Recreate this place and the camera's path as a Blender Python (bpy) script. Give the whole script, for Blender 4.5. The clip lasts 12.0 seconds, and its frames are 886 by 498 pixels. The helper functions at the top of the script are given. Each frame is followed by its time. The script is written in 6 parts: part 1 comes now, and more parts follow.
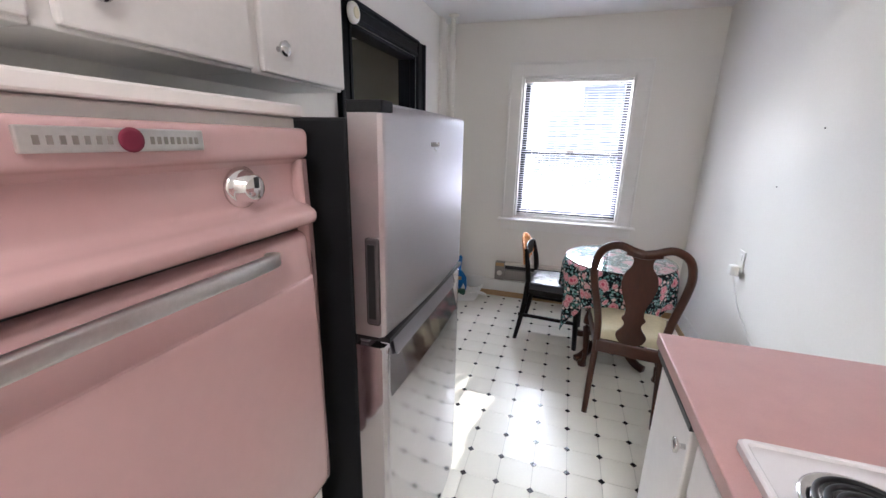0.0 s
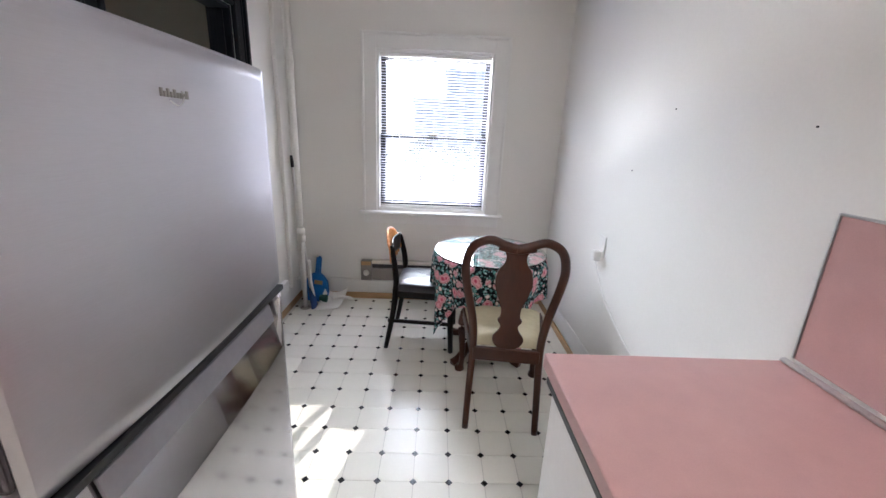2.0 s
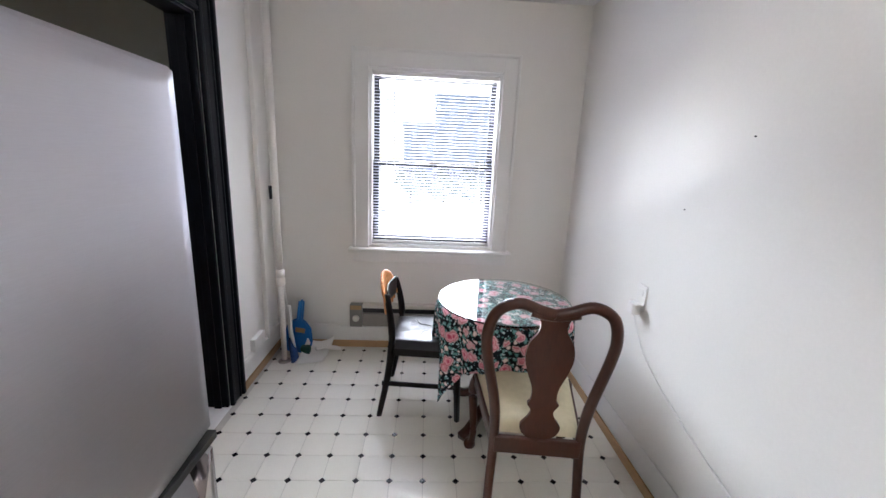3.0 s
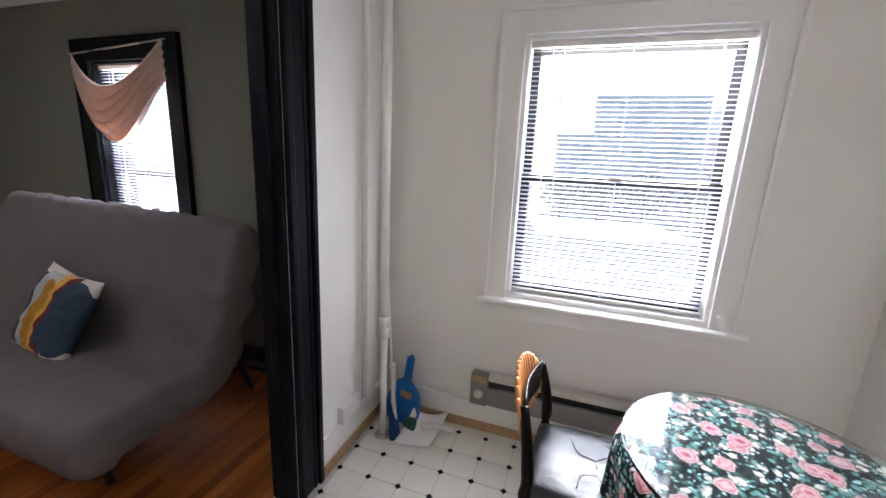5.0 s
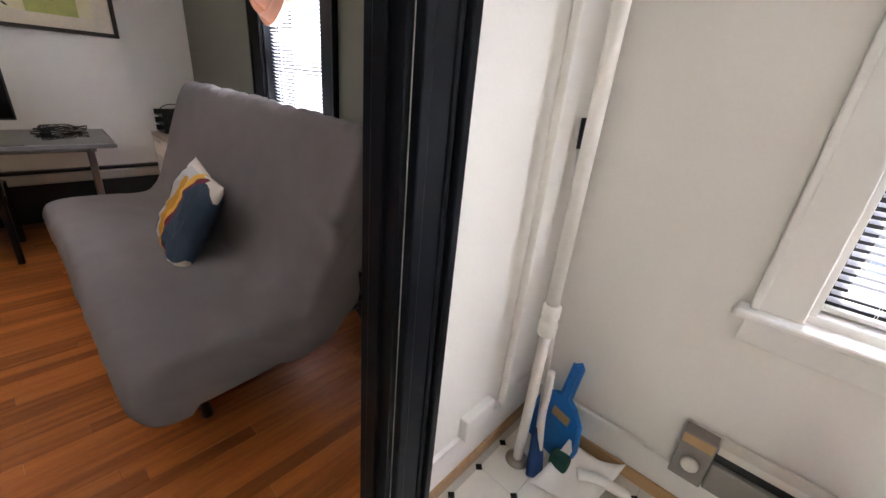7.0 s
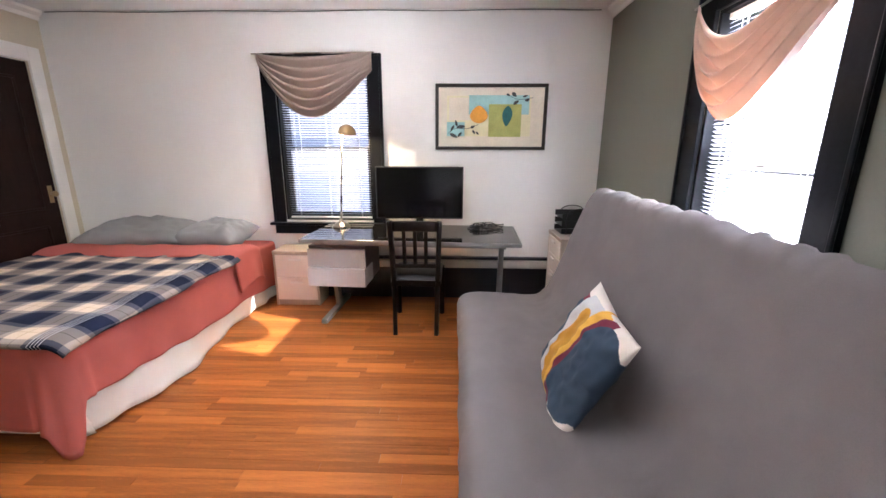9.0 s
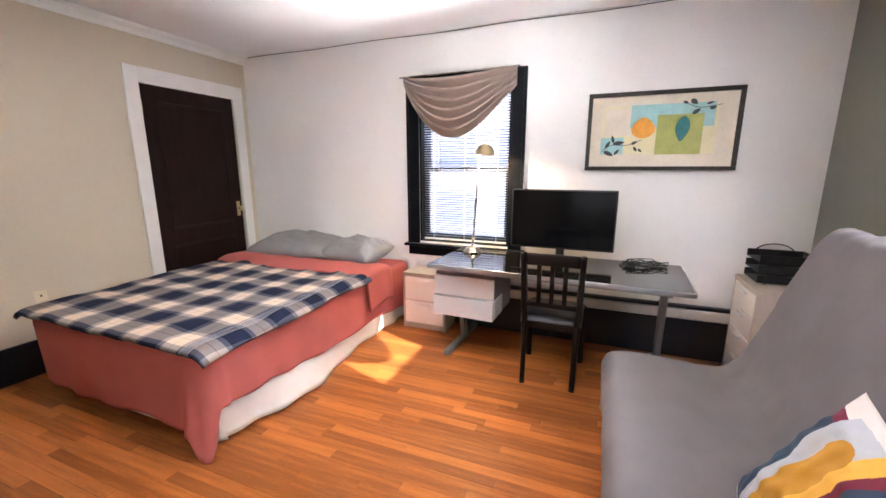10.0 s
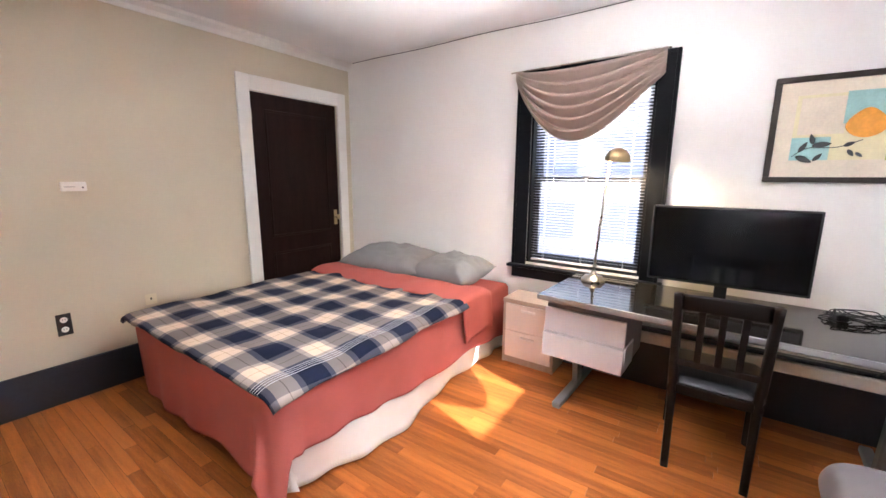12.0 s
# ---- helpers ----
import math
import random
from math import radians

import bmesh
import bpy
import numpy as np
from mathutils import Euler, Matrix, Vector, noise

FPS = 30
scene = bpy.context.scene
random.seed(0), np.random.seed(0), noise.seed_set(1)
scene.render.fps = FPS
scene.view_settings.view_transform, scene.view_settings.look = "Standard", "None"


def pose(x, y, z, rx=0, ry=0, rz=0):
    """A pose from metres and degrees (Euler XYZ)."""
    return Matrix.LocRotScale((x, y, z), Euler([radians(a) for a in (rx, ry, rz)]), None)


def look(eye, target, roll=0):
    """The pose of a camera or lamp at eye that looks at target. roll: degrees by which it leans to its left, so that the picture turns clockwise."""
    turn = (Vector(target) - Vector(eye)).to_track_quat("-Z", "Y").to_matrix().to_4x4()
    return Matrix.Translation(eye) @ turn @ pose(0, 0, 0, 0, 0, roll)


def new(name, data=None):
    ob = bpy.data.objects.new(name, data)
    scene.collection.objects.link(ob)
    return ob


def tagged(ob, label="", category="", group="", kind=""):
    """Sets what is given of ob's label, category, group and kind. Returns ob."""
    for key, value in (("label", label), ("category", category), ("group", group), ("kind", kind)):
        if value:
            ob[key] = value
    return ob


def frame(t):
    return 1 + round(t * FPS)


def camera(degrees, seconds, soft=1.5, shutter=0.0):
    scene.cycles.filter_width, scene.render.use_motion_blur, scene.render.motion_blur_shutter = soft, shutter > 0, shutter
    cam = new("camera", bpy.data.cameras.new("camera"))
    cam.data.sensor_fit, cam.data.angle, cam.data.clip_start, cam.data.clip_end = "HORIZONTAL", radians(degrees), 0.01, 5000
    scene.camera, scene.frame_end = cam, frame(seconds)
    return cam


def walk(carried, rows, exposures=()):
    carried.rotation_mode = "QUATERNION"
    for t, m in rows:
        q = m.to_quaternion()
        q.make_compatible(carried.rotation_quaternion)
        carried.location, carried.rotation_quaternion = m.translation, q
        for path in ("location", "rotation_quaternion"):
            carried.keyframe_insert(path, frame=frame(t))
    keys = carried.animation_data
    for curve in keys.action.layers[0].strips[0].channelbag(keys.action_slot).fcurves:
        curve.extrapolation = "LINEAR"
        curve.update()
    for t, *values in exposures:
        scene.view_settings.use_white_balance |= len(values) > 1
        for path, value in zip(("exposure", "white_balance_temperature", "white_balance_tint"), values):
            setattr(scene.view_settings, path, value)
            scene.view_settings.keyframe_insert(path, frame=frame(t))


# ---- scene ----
cam = camera(97.1, 12.0)
PATH = [
    (0, (0.062, -0.147, 1.516), (-0.51, 1.693, 0.978), 1.3),
    (0.5, (0.09, -0.124, 1.516), (-0.144, 1.789, 0.981), 1.9),
    (1, (0.095, -0.062, 1.517), (0.086, 1.858, 0.955), 2.2),
    (1.5, (0.094, 0.065, 1.489), (0.155, 1.974, 0.896), 2.4),
    (2, (0.097, 0.288, 1.464), (0.142, 2.204, 0.895), 2.5),
    (2.5, (0.052, 0.473, 1.493), (0.121, 2.405, 0.982), 2.5),
    (2.7, (0.011, 0.571, 1.49), (0.121, 2.508, 1.004), 2.6),
    (4.3, (0.048, 1.301, 1.507), (-0.231, 3.233, 1.071), 2.7),
    (4.5, (-0.012, 1.389, 1.497), (-0.384, 3.304, 1.055), 2.7),
    (5, (-0.102, 1.637, 1.49), (-0.72, 3.487, 1.048), 2.7),
    (5.5, (-0.176, 1.878, 1.49), (-1.051, 3.626, 1.065), 2.8),
    (6, (-0.239, 2.063, 1.437), (-1.23, 3.72, 0.916), 4.1),
    (6.5, (-0.355, 2.227, 1.327), (-1.273, 3.823, 0.547), 5.6),
    (7, (-0.54, 2.277, 1.306), (-1.737, 3.673, 0.52), 5.5),
    (7.5, (-0.742, 2.303, 1.315), (-2.404, 3.182, 0.632), 3.9),
    (7.7, (-0.81, 2.326, 1.317), (-2.584, 2.976, 0.661), 3.5),
    (9.3, (-1.313, 2.293, 1.38), (-3.251, 2.091, 0.928), -0.2),
    (9.5, (-1.374, 2.27, 1.383), (-3.297, 1.934, 0.95), -0.3),
    (10, (-1.568, 2.261, 1.401), (-3.387, 1.536, 0.996), -0.0),
    (10.5, (-1.709, 2.192, 1.388), (-3.403, 1.208, 0.986), 0.2),
    (11, (-1.834, 2.094, 1.399), (-3.504, 1.058, 1.027), -0.0),
    (11.5, (-1.921, 2.005, 1.407), (-3.592, 0.966, 1.048), 0.1),
    (12, (-1.937, 1.946, 1.402), (-3.55, 0.82, 1.038), 0.4),
]
walk(cam, [(t, look(eye, target, roll)) for t, eye, target, roll in PATH], exposures=[(0.0, 0.75, 5850, 12), (2.7, 0.75, 5850, 12), (4.5, 0.8, 5950, 11), (6.0, 0.95, 6150, 11), (6.5, 1.1, 6300, 11), (7.1, 1.42, 6350, 11), (7.5, 1.65, 5700, 11), (9.3, 2.55, 6050, 12), (12.0, 2.78, 6100, 13)])

# ---- light ----
SUN_TO = Vector((0.33, 1.0, 0.575)).normalized()
sun = new("sun", bpy.data.lights.new("sun", "SUN"))
sun.data.energy, sun.data.angle, sun.data.color = 5.0, radians(0.5), (1.0, 0.93, 0.82)
sun.matrix_world = look(SUN_TO * 40, (0, 0, 0))
world = bpy.data.worlds.new("sky")
scene.world = world
world.use_nodes = True
wn = world.node_tree
sky = wn.nodes.new("ShaderNodeTexSky")
sky.sky_type, sky.sun_disc = "NISHITA", False
sky.sun_elevation, sky.sun_rotation = math.asin(SUN_TO.z), math.atan2(SUN_TO.x, SUN_TO.y)
sky.air_density, sky.dust_density = 1.0, 0.7
wn.links.new(sky.outputs[0], wn.nodes["Background"].inputs[0])
wn.nodes["Background"].inputs[1].default_value = 0.05

# daylight lamps at three windows: sky stand-in above line of sight, added fill below
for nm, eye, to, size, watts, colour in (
    ("sky_light_kitchen", (0.06, 10.0, 5.0), (0.06, 3.6, 1.4), (7.0, 4.5), 930, (0.93, 0.97, 1.0)),
    ("sky_light_green", (-2.4, 9.8, 5.0), (-3.02, 3.6, 1.4), (7.0, 4.5), 1600, (0.93, 0.97, 1.0)),
    ("sky_light_white", (-9.6, 1.15, 6.7), (-4.8, 1.15, 1.4), (7.0, 4.0), 420, (0.62, 0.82, 1.0)),
    # upward fill, added for bounce off the sunlit yard; no lamp stands there
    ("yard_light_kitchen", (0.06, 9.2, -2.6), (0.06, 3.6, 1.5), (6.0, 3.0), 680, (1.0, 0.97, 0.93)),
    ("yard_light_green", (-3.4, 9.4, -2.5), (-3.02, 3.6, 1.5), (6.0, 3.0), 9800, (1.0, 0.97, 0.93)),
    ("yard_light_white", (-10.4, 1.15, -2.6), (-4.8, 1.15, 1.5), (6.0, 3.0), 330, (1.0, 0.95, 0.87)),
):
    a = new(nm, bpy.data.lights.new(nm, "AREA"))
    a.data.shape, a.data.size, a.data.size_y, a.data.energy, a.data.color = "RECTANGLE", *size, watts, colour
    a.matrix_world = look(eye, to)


# ---- materials ----
def mat(name, colour, rough=0.5, metal=0.0, vary=0.08, scale=6.0, fine=60.0, bump=0.0, spec=0.5, stretch=(1, 1, 1), per=0.0, coat=0.0, stain=None, island=False):
    """A surface with two scales of variation in colour and gloss, and fine relief."""
    m = bpy.data.materials.new(name)
    m.use_nodes = True
    nt, p = m.node_tree, m.node_tree.nodes["Principled BSDF"]
    n = nt.nodes.new
    tc, mp = n("ShaderNodeTexCoord"), n("ShaderNodeMapping")
    mp.inputs["Scale"].default_value = stretch
    nt.links.new(tc.outputs["Object"], mp.inputs["Vector"])
    a, b = n("ShaderNodeTexNoise"), n("ShaderNodeTexNoise")
    a.inputs["Scale"].default_value, a.inputs["Detail"].default_value = scale, 4
    b.inputs["Scale"].default_value, b.inputs["Detail"].default_value = fine, 3
    for k in (a, b):
        nt.links.new(mp.outputs[0], k.inputs["Vector"])
    add = n("ShaderNodeMath")
    add.operation = "MULTIPLY_ADD"
    add.inputs[1].default_value = 0.6
    nt.links.new(a.outputs["Fac"], add.inputs[0])
    half = n("ShaderNodeMath")
    half.operation = "MULTIPLY"
    half.inputs[1].default_value = 0.4
    nt.links.new(b.outputs["Fac"], half.inputs[0])
    nt.links.new(half.outputs[0], add.inputs[2])
    src = add.outputs[0]
    if per:
        if island:
            geo = n("ShaderNodeNewGeometry")
            rnd = geo.outputs["Random Per Island"]
        else:
            inf = n("ShaderNodeObjectInfo")
            rnd = inf.outputs["Random"]
        mx = n("ShaderNodeMath")
        mx.operation = "MULTIPLY_ADD"
        mx.inputs[1].default_value = per
        sub = n("ShaderNodeMath")
        sub.operation = "SUBTRACT"
        sub.inputs[1].default_value = per / 2
        nt.links.new(rnd, mx.inputs[0])
        nt.links.new(src, mx.inputs[2])
        nt.links.new(mx.outputs[0], sub.inputs[0])
        src = sub.outputs[0]
    ramp = n("ShaderNodeValToRGB")
    lo = [max(0.0, c * (1 - vary)) for c in colour]
    hi = [min(1.0, c * (1 + vary)) for c in colour]
    if stain:
        lo = stain
    ramp.color_ramp.elements[0].position, ramp.color_ramp.elements[0].color = 0.3, (*lo, 1)
    ramp.color_ramp.elements[1].position, ramp.color_ramp.elements[1].color = 0.7, (*hi, 1)
    nt.links.new(src, ramp.inputs[0])
    nt.links.new(ramp.outputs[0], p.inputs["Base Color"])
    rr = n("ShaderNodeMapRange")
    rr.inputs["To Min"].default_value, rr.inputs["To Max"].default_value = max(0.02, rough * 0.85), min(1, rough * 1.15)
    nt.links.new(a.outputs["Fac"], rr.inputs["Value"])
    nt.links.new(rr.outputs[0], p.inputs["Roughness"])
    p.inputs["Metallic"].default_value = metal
    p.inputs["Specular IOR Level"].default_value = spec
    if coat:
        p.inputs["Coat Weight"].default_value, p.inputs["Coat Roughness"].default_value = coat, 0.08
    if bump:
        bp = n("ShaderNodeBump")
        bp.inputs["Strength"].default_value, bp.inputs["Distance"].default_value = bump, 0.004
        nt.links.new(src if not per else add.outputs[0], bp.inputs["Height"])
        nt.links.new(bp.outputs[0], p.inputs["Normal"])
    return m


def node_math(nt, op, a, b):
    k = nt.nodes.new("ShaderNodeMath")
    k.operation = op
    for i, v in enumerate((a, b)):
        if isinstance(v, (int, float)):
            k.inputs[i].default_value = v
        else:
            nt.links.new(v, k.inputs[i])
    return k.outputs[0]


def cloth_light(name, colour, through_share, rough=0.9, bump=0.2, fine=400.0, glow=None):
    """Thin cloth or plastic that lets part of the light through."""
    m = mat(name, colour, rough, vary=0.06, scale=14, fine=fine, bump=bump, spec=0.2)
    nt = m.node_tree
    p, out = nt.nodes["Principled BSDF"], nt.nodes["Material Output"]
    tr, mix = nt.nodes.new("ShaderNodeBsdfTranslucent"), nt.nodes.new("ShaderNodeMixShader")
    tr.inputs[0].default_value = (*(glow or colour), 1)
    mix.inputs[0].default_value = through_share
    nt.links.new(p.outputs[0], mix.inputs[1])
    nt.links.new(tr.outputs[0], mix.inputs[2])
    nt.links.new(mix.outputs[0], out.inputs[0])
    return m


def plaid():
    m = mat("plaid_flannel", (0.5, 0.5, 0.5), 0.95, vary=0.05, fine=300, bump=0.25, spec=0.1)
    nt, p = m.node_tree, m.node_tree.nodes["Principled BSDF"]
    tc, sep = nt.nodes.new("ShaderNodeTexCoord"), nt.nodes.new("ShaderNodeSeparateXYZ")
    nt.links.new(tc.outputs["Object"], sep.inputs[0])
    navy, grey, cream, white = (0.13, 0.15, 0.22, 1), (0.42, 0.41, 0.43, 1), (0.83, 0.75, 0.66, 1), (0.55, 0.55, 0.59, 1)
    out = []
    # thin white stripes only in the border near the long edge
    edge = node_math(nt, "MULTIPLY", node_math(nt, "GREATER_THAN", sep.outputs[1], 0.525), node_math(nt, "LESS_THAN", sep.outputs[1], 0.592))
    edge = node_math(nt, "MULTIPLY", edge, node_math(nt, "LESS_THAN", node_math(nt, "FRACT", node_math(nt, "DIVIDE", sep.outputs[1], 0.0165), 0), 0.22))
    for axis, shift in ((0, 0.05), (1, -0.01)):
        f = node_math(nt, "FRACT", node_math(nt, "DIVIDE", node_math(nt, "ADD", sep.outputs[axis], 20 + shift), 0.285), 0)
        r = nt.nodes.new("ShaderNodeValToRGB")
        r.color_ramp.interpolation = "CONSTANT"
        e = r.color_ramp.elements
        e[0].position, e[0].color = 0.0, navy
        e[1].position, e[1].color = 0.43, grey
        for pos, c in ((0.53, cream), (0.70, (0.62, 0.53, 0.44, 1)), (0.715, cream), (0.91, grey)):
            k = e.new(pos)
            k.color = c
        nt.links.new(f, r.inputs[0])
        out.append(r.outputs[0])
    mx = nt.nodes.new("ShaderNodeMix")
    mx.data_type = "RGBA"
    mx.inputs[0].default_value = 0.5
    nt.links.new(out[0], mx.inputs[6])
    nt.links.new(out[1], mx.inputs[7])
    weave = nt.nodes.new("ShaderNodeGamma")
    weave.inputs[1].default_value = 2.2
    nt.links.new(mx.outputs[2], weave.inputs[0])
    wm = nt.nodes.new("ShaderNodeMix")
    wm.data_type = "RGBA"
    wm.inputs[7].default_value = white
    nt.links.new(edge, wm.inputs[0])
    nt.links.new(weave.outputs[0], wm.inputs[6])
    nt.links.new(wm.outputs[2], p.inputs["Base Color"])
    return m


def floral():
    m = mat("floral_cotton", (0.1, 0.1, 0.1), 0.9, fine=300, bump=0.15, spec=0.15)
    nt, p = m.node_tree, m.node_tree.nodes["Principled BSDF"]
    tc = nt.nodes.new("ShaderNodeTexCoord")
    wob = nt.nodes.new("ShaderNodeTexNoise")
    wob.inputs["Scale"].default_value = 45
    nt.links.new(tc.outputs["Object"], wob.inputs["Vector"])
    vm = nt.nodes.new("ShaderNodeVectorMath")
    vm.operation = "MULTIPLY_ADD"
    vm.inputs[1].default_value = (0.03, 0.03, 0.03)
    nt.links.new(wob.outputs["Color"], vm.inputs[0])
    nt.links.new(tc.outputs["Object"], vm.inputs[2])
    base = (0.008, 0.012, 0.016, 1)
    col = None
    for scale, stops, seed in (
        (38, ((0.0, (0.22, 0.40, 0.40, 1)), (0.32, (0.10, 0.25, 0.22, 1)), (0.46, base)), 0.0),
        (52, ((0.0, (0.60, 0.68, 0.66, 1)), (0.24, (0.36, 0.52, 0.54, 1)), (0.34, base)), 3.1),
        (24, ((0.0, (0.70, 0.58, 0.50, 1)), (0.16, (0.78, 0.70, 0.64, 1)), (0.26, (0.60, 0.44, 0.42, 1)), (0.32, base)), 5.3),
        (12.5, ((0.0, (0.35, 0.02, 0.06, 1)), (0.12, (0.58, 0.12, 0.18, 1)), (0.22, (0.76, 0.42, 0.44, 1)), (0.30, (0.52, 0.14, 0.18, 1)), (0.37, (0.70, 0.46, 0.46, 1)), (0.42, base)), 7.7),
    ):
        v = nt.nodes.new("ShaderNodeTexVoronoi")
        v.inputs["Scale"].default_value = scale
        ad = nt.nodes.new("ShaderNodeVectorMath")
        ad.inputs[1].default_value = (seed, seed * 2, seed)
        nt.links.new(vm.outputs[0], ad.inputs[0])
        nt.links.new(ad.outputs[0], v.inputs["Vector"])
        r = nt.nodes.new("ShaderNodeValToRGB")
        r.color_ramp.interpolation = "LINEAR"
        e = r.color_ramp.elements
        e[0].position, e[0].color = stops[0]
        e[1].position, e[1].color = stops[1]
        for pos, c in stops[2:]:
            e.new(pos).color = c
        nt.links.new(v.outputs["Distance"], r.inputs[0])
        if col is None:
            col = r.outputs[0]
        else:
            mx = nt.nodes.new("ShaderNodeMix")
            mx.data_type = "RGBA"
            nt.links.new(node_math(nt, "LESS_THAN", v.outputs["Distance"], stops[-1][0]), mx.inputs[0])
            nt.links.new(col, mx.inputs[6])
            nt.links.new(r.outputs[0], mx.inputs[7])
            col = mx.outputs[2]
    nt.links.new(col, p.inputs["Base Color"])
    return m


def glass(name, colour=(1, 1, 1), ior=1.1, rough=0.0):
    m = bpy.data.materials.new(name)
    m.use_nodes = True
    p = m.node_tree.nodes["Principled BSDF"]
    p.inputs["Base Color"].default_value = (*colour, 1)
    p.inputs["Transmission Weight"].default_value, p.inputs["Roughness"].default_value, p.inputs["IOR"].default_value = 1.0, rough, ior
    return m


def lit(name, colour, strength):
    m = bpy.data.materials.new(name)
    m.use_nodes = True
    p = m.node_tree.nodes["Principled BSDF"]
    p.inputs["Emission Color"].default_value, p.inputs["Emission Strength"].default_value = (*colour, 1), strength
    return m


CREAM = mat("cream_wall_paint", (0.80, 0.775, 0.725), 0.55, vary=0.03, scale=1.5, fine=90, bump=0.12)
WHITE_WALL = mat("white_wall_paint", (0.84, 0.83, 0.82), 0.6, vary=0.03, scale=1.5, fine=90, bump=0.12)
GREEN = mat("green_wall_paint", (0.19, 0.195, 0.158), 0.6, vary=0.06, scale=1.5, fine=90, bump=0.12)
BEIGE = mat("beige_wall_paint", (0.59, 0.52, 0.395), 0.5, vary=0.03, scale=1.5, fine=90, bump=0.12)
CEIL = mat("ceiling_plaster", (0.86, 0.85, 0.85), 0.8, vary=0.03, scale=2, fine=120, bump=0.25)
TRIM = mat("white_gloss_trim", (0.80, 0.785, 0.75), 0.3, vary=0.03, scale=5, fine=60, bump=0.08)
BLACK_TRIM = mat("black_gloss_paint", (0.006, 0.007, 0.010), 0.36, vary=0.3, scale=8, fine=70, bump=0.05, spec=0.09)
NAVY_TRIM = mat("black_baseboard_paint", (0.010, 0.012, 0.020), 0.4, vary=0.3, scale=8, fine=70, bump=0.1)
DARK_DOOR = mat("dark_brown_door_stain", (0.016, 0.007, 0.006), 0.45, vary=0.35, scale=5, fine=50, stretch=(3, 3, 0.4), bump=0.08, spec=0.1)
TAN = mat("tan_wood_strip", (0.42, 0.26, 0.12), 0.45, vary=0.12, stretch=(0.5, 6, 6), scale=8)
VINYL = mat("ivory_vinyl", (0.78, 0.75, 0.66), 0.24, vary=0.03, scale=3, fine=70, bump=0.03, per=0.12, spec=0.28)
VINYL_J = mat("ivory_vinyl_rest", (0.78, 0.75, 0.66), 0.24, vary=0.03, scale=3, fine=70, bump=0.03, per=0.12, spec=0.28, island=True)
JOINT = mat("grey_vinyl_joint", (0.52, 0.49, 0.42), 0.35, vary=0.1)
DOT = mat("black_vinyl_dot", (0.012, 0.012, 0.014), 0.25, vary=0.2)
OAK = mat("oak_strip", (0.37, 0.116, 0.027), 0.40, vary=0.36, scale=5, fine=55, stretch=(9, 0.6, 9), bump=0.05, per=0.42, spec=0.16, coat=0.0)
OAK_J = mat("oak_strip_rest", (0.37, 0.116, 0.027), 0.40, vary=0.36, scale=5, fine=55, stretch=(9, 0.6, 9), bump=0.05, per=0.42, spec=0.16, coat=0.0, island=True)
GAP = mat("floor_gap", (0.02, 0.01, 0.006), 0.8)
PINK = mat("pink_enamel", (0.50, 0.318, 0.316), 0.16, vary=0.03, scale=3, fine=40, coat=0.4)
PINK_LAM = mat("pink_laminate", (0.504, 0.295, 0.277), 0.38, vary=0.07, scale=12, fine=380, bump=0.03)
STEEL_LOW = mat("stainless_steel_lower", (0.52, 0.50, 0.515), 0.12, 1.0, vary=0.05, scale=2, fine=160, stretch=(1, 0.2, 6), bump=0.0)
STEEL = mat("stainless_steel", (0.50, 0.48, 0.50), 0.36, 1.0, vary=0.05, scale=2, fine=160, stretch=(1, 0.2, 6), bump=0.0)
CHROME = mat("chrome", (0.75, 0.74, 0.73), 0.1, 1.0, vary=0.04)
ALU = mat("aluminium", (0.6, 0.59, 0.58), 0.3, 1.0, vary=0.1, fine=150)
PLASTIC_DK = mat("charcoal_plastic", (0.012, 0.012, 0.0135), 0.55, vary=0.15, fine=200, bump=0.08, spec=0.2)
GRIP = mat("brushed_grip", (0.30, 0.29, 0.31), 0.35, 0.6, vary=0.08)
RECESS = mat("dark_grip_frame", (0.10, 0.085, 0.088), 0.35, 0.5, vary=0.08)
GREY_PL = mat("grey_plastic", (0.16, 0.14, 0.15), 0.4)
WHITE_CAB = mat("white_cabinet_paint", (0.80, 0.765, 0.74), 0.32, vary=0.04, scale=4, fine=50, bump=0.06)
ENAMEL = mat("white_enamel", (0.82, 0.79, 0.80), 0.15, vary=0.02, coat=0.3)
COIL = mat("black_coil", (0.006, 0.006, 0.007), 0.5, vary=0.3, fine=200, bump=0.2)
DRIP = mat("tarnished_steel", (0.10, 0.085, 0.075), 0.25, 1.0, vary=0.5, scale=30, fine=120)
WHITE_PL = mat("white_plastic", (0.80, 0.78, 0.74), 0.35, vary=0.03)
BLACK_PL = mat("black_plastic", (0.008, 0.008, 0.009), 0.35, vary=0.2)
BLUE_PL = mat("blue_plastic", (0.012, 0.16, 0.5), 0.3, vary=0.1)
BLUE_BR = mat("dark_blue_bristle", (0.01, 0.05, 0.17), 0.7, vary=0.4, fine=300, stretch=(4, 4, 0.4), bump=0.5)
GREEN_BR = mat("dark_green_bristle", (0.01, 0.07, 0.05), 0.7, vary=0.4, fine=300, bump=0.5)
PIPE = mat("painted_pipe", (0.80, 0.77, 0.71), 0.35, vary=0.04, scale=8, bump=0.15)
CHERRY = mat("cherry_wood", (0.050, 0.0135, 0.0055), 0.3, vary=0.25, scale=5, fine=40, stretch=(3, 3, 0.6), bump=0.03, coat=0.12, spec=0.35)
SEAT_CREAM = mat("cream_damask", (0.56, 0.50, 0.33), 0.85, vary=0.1, scale=30, fine=350, bump=0.2)
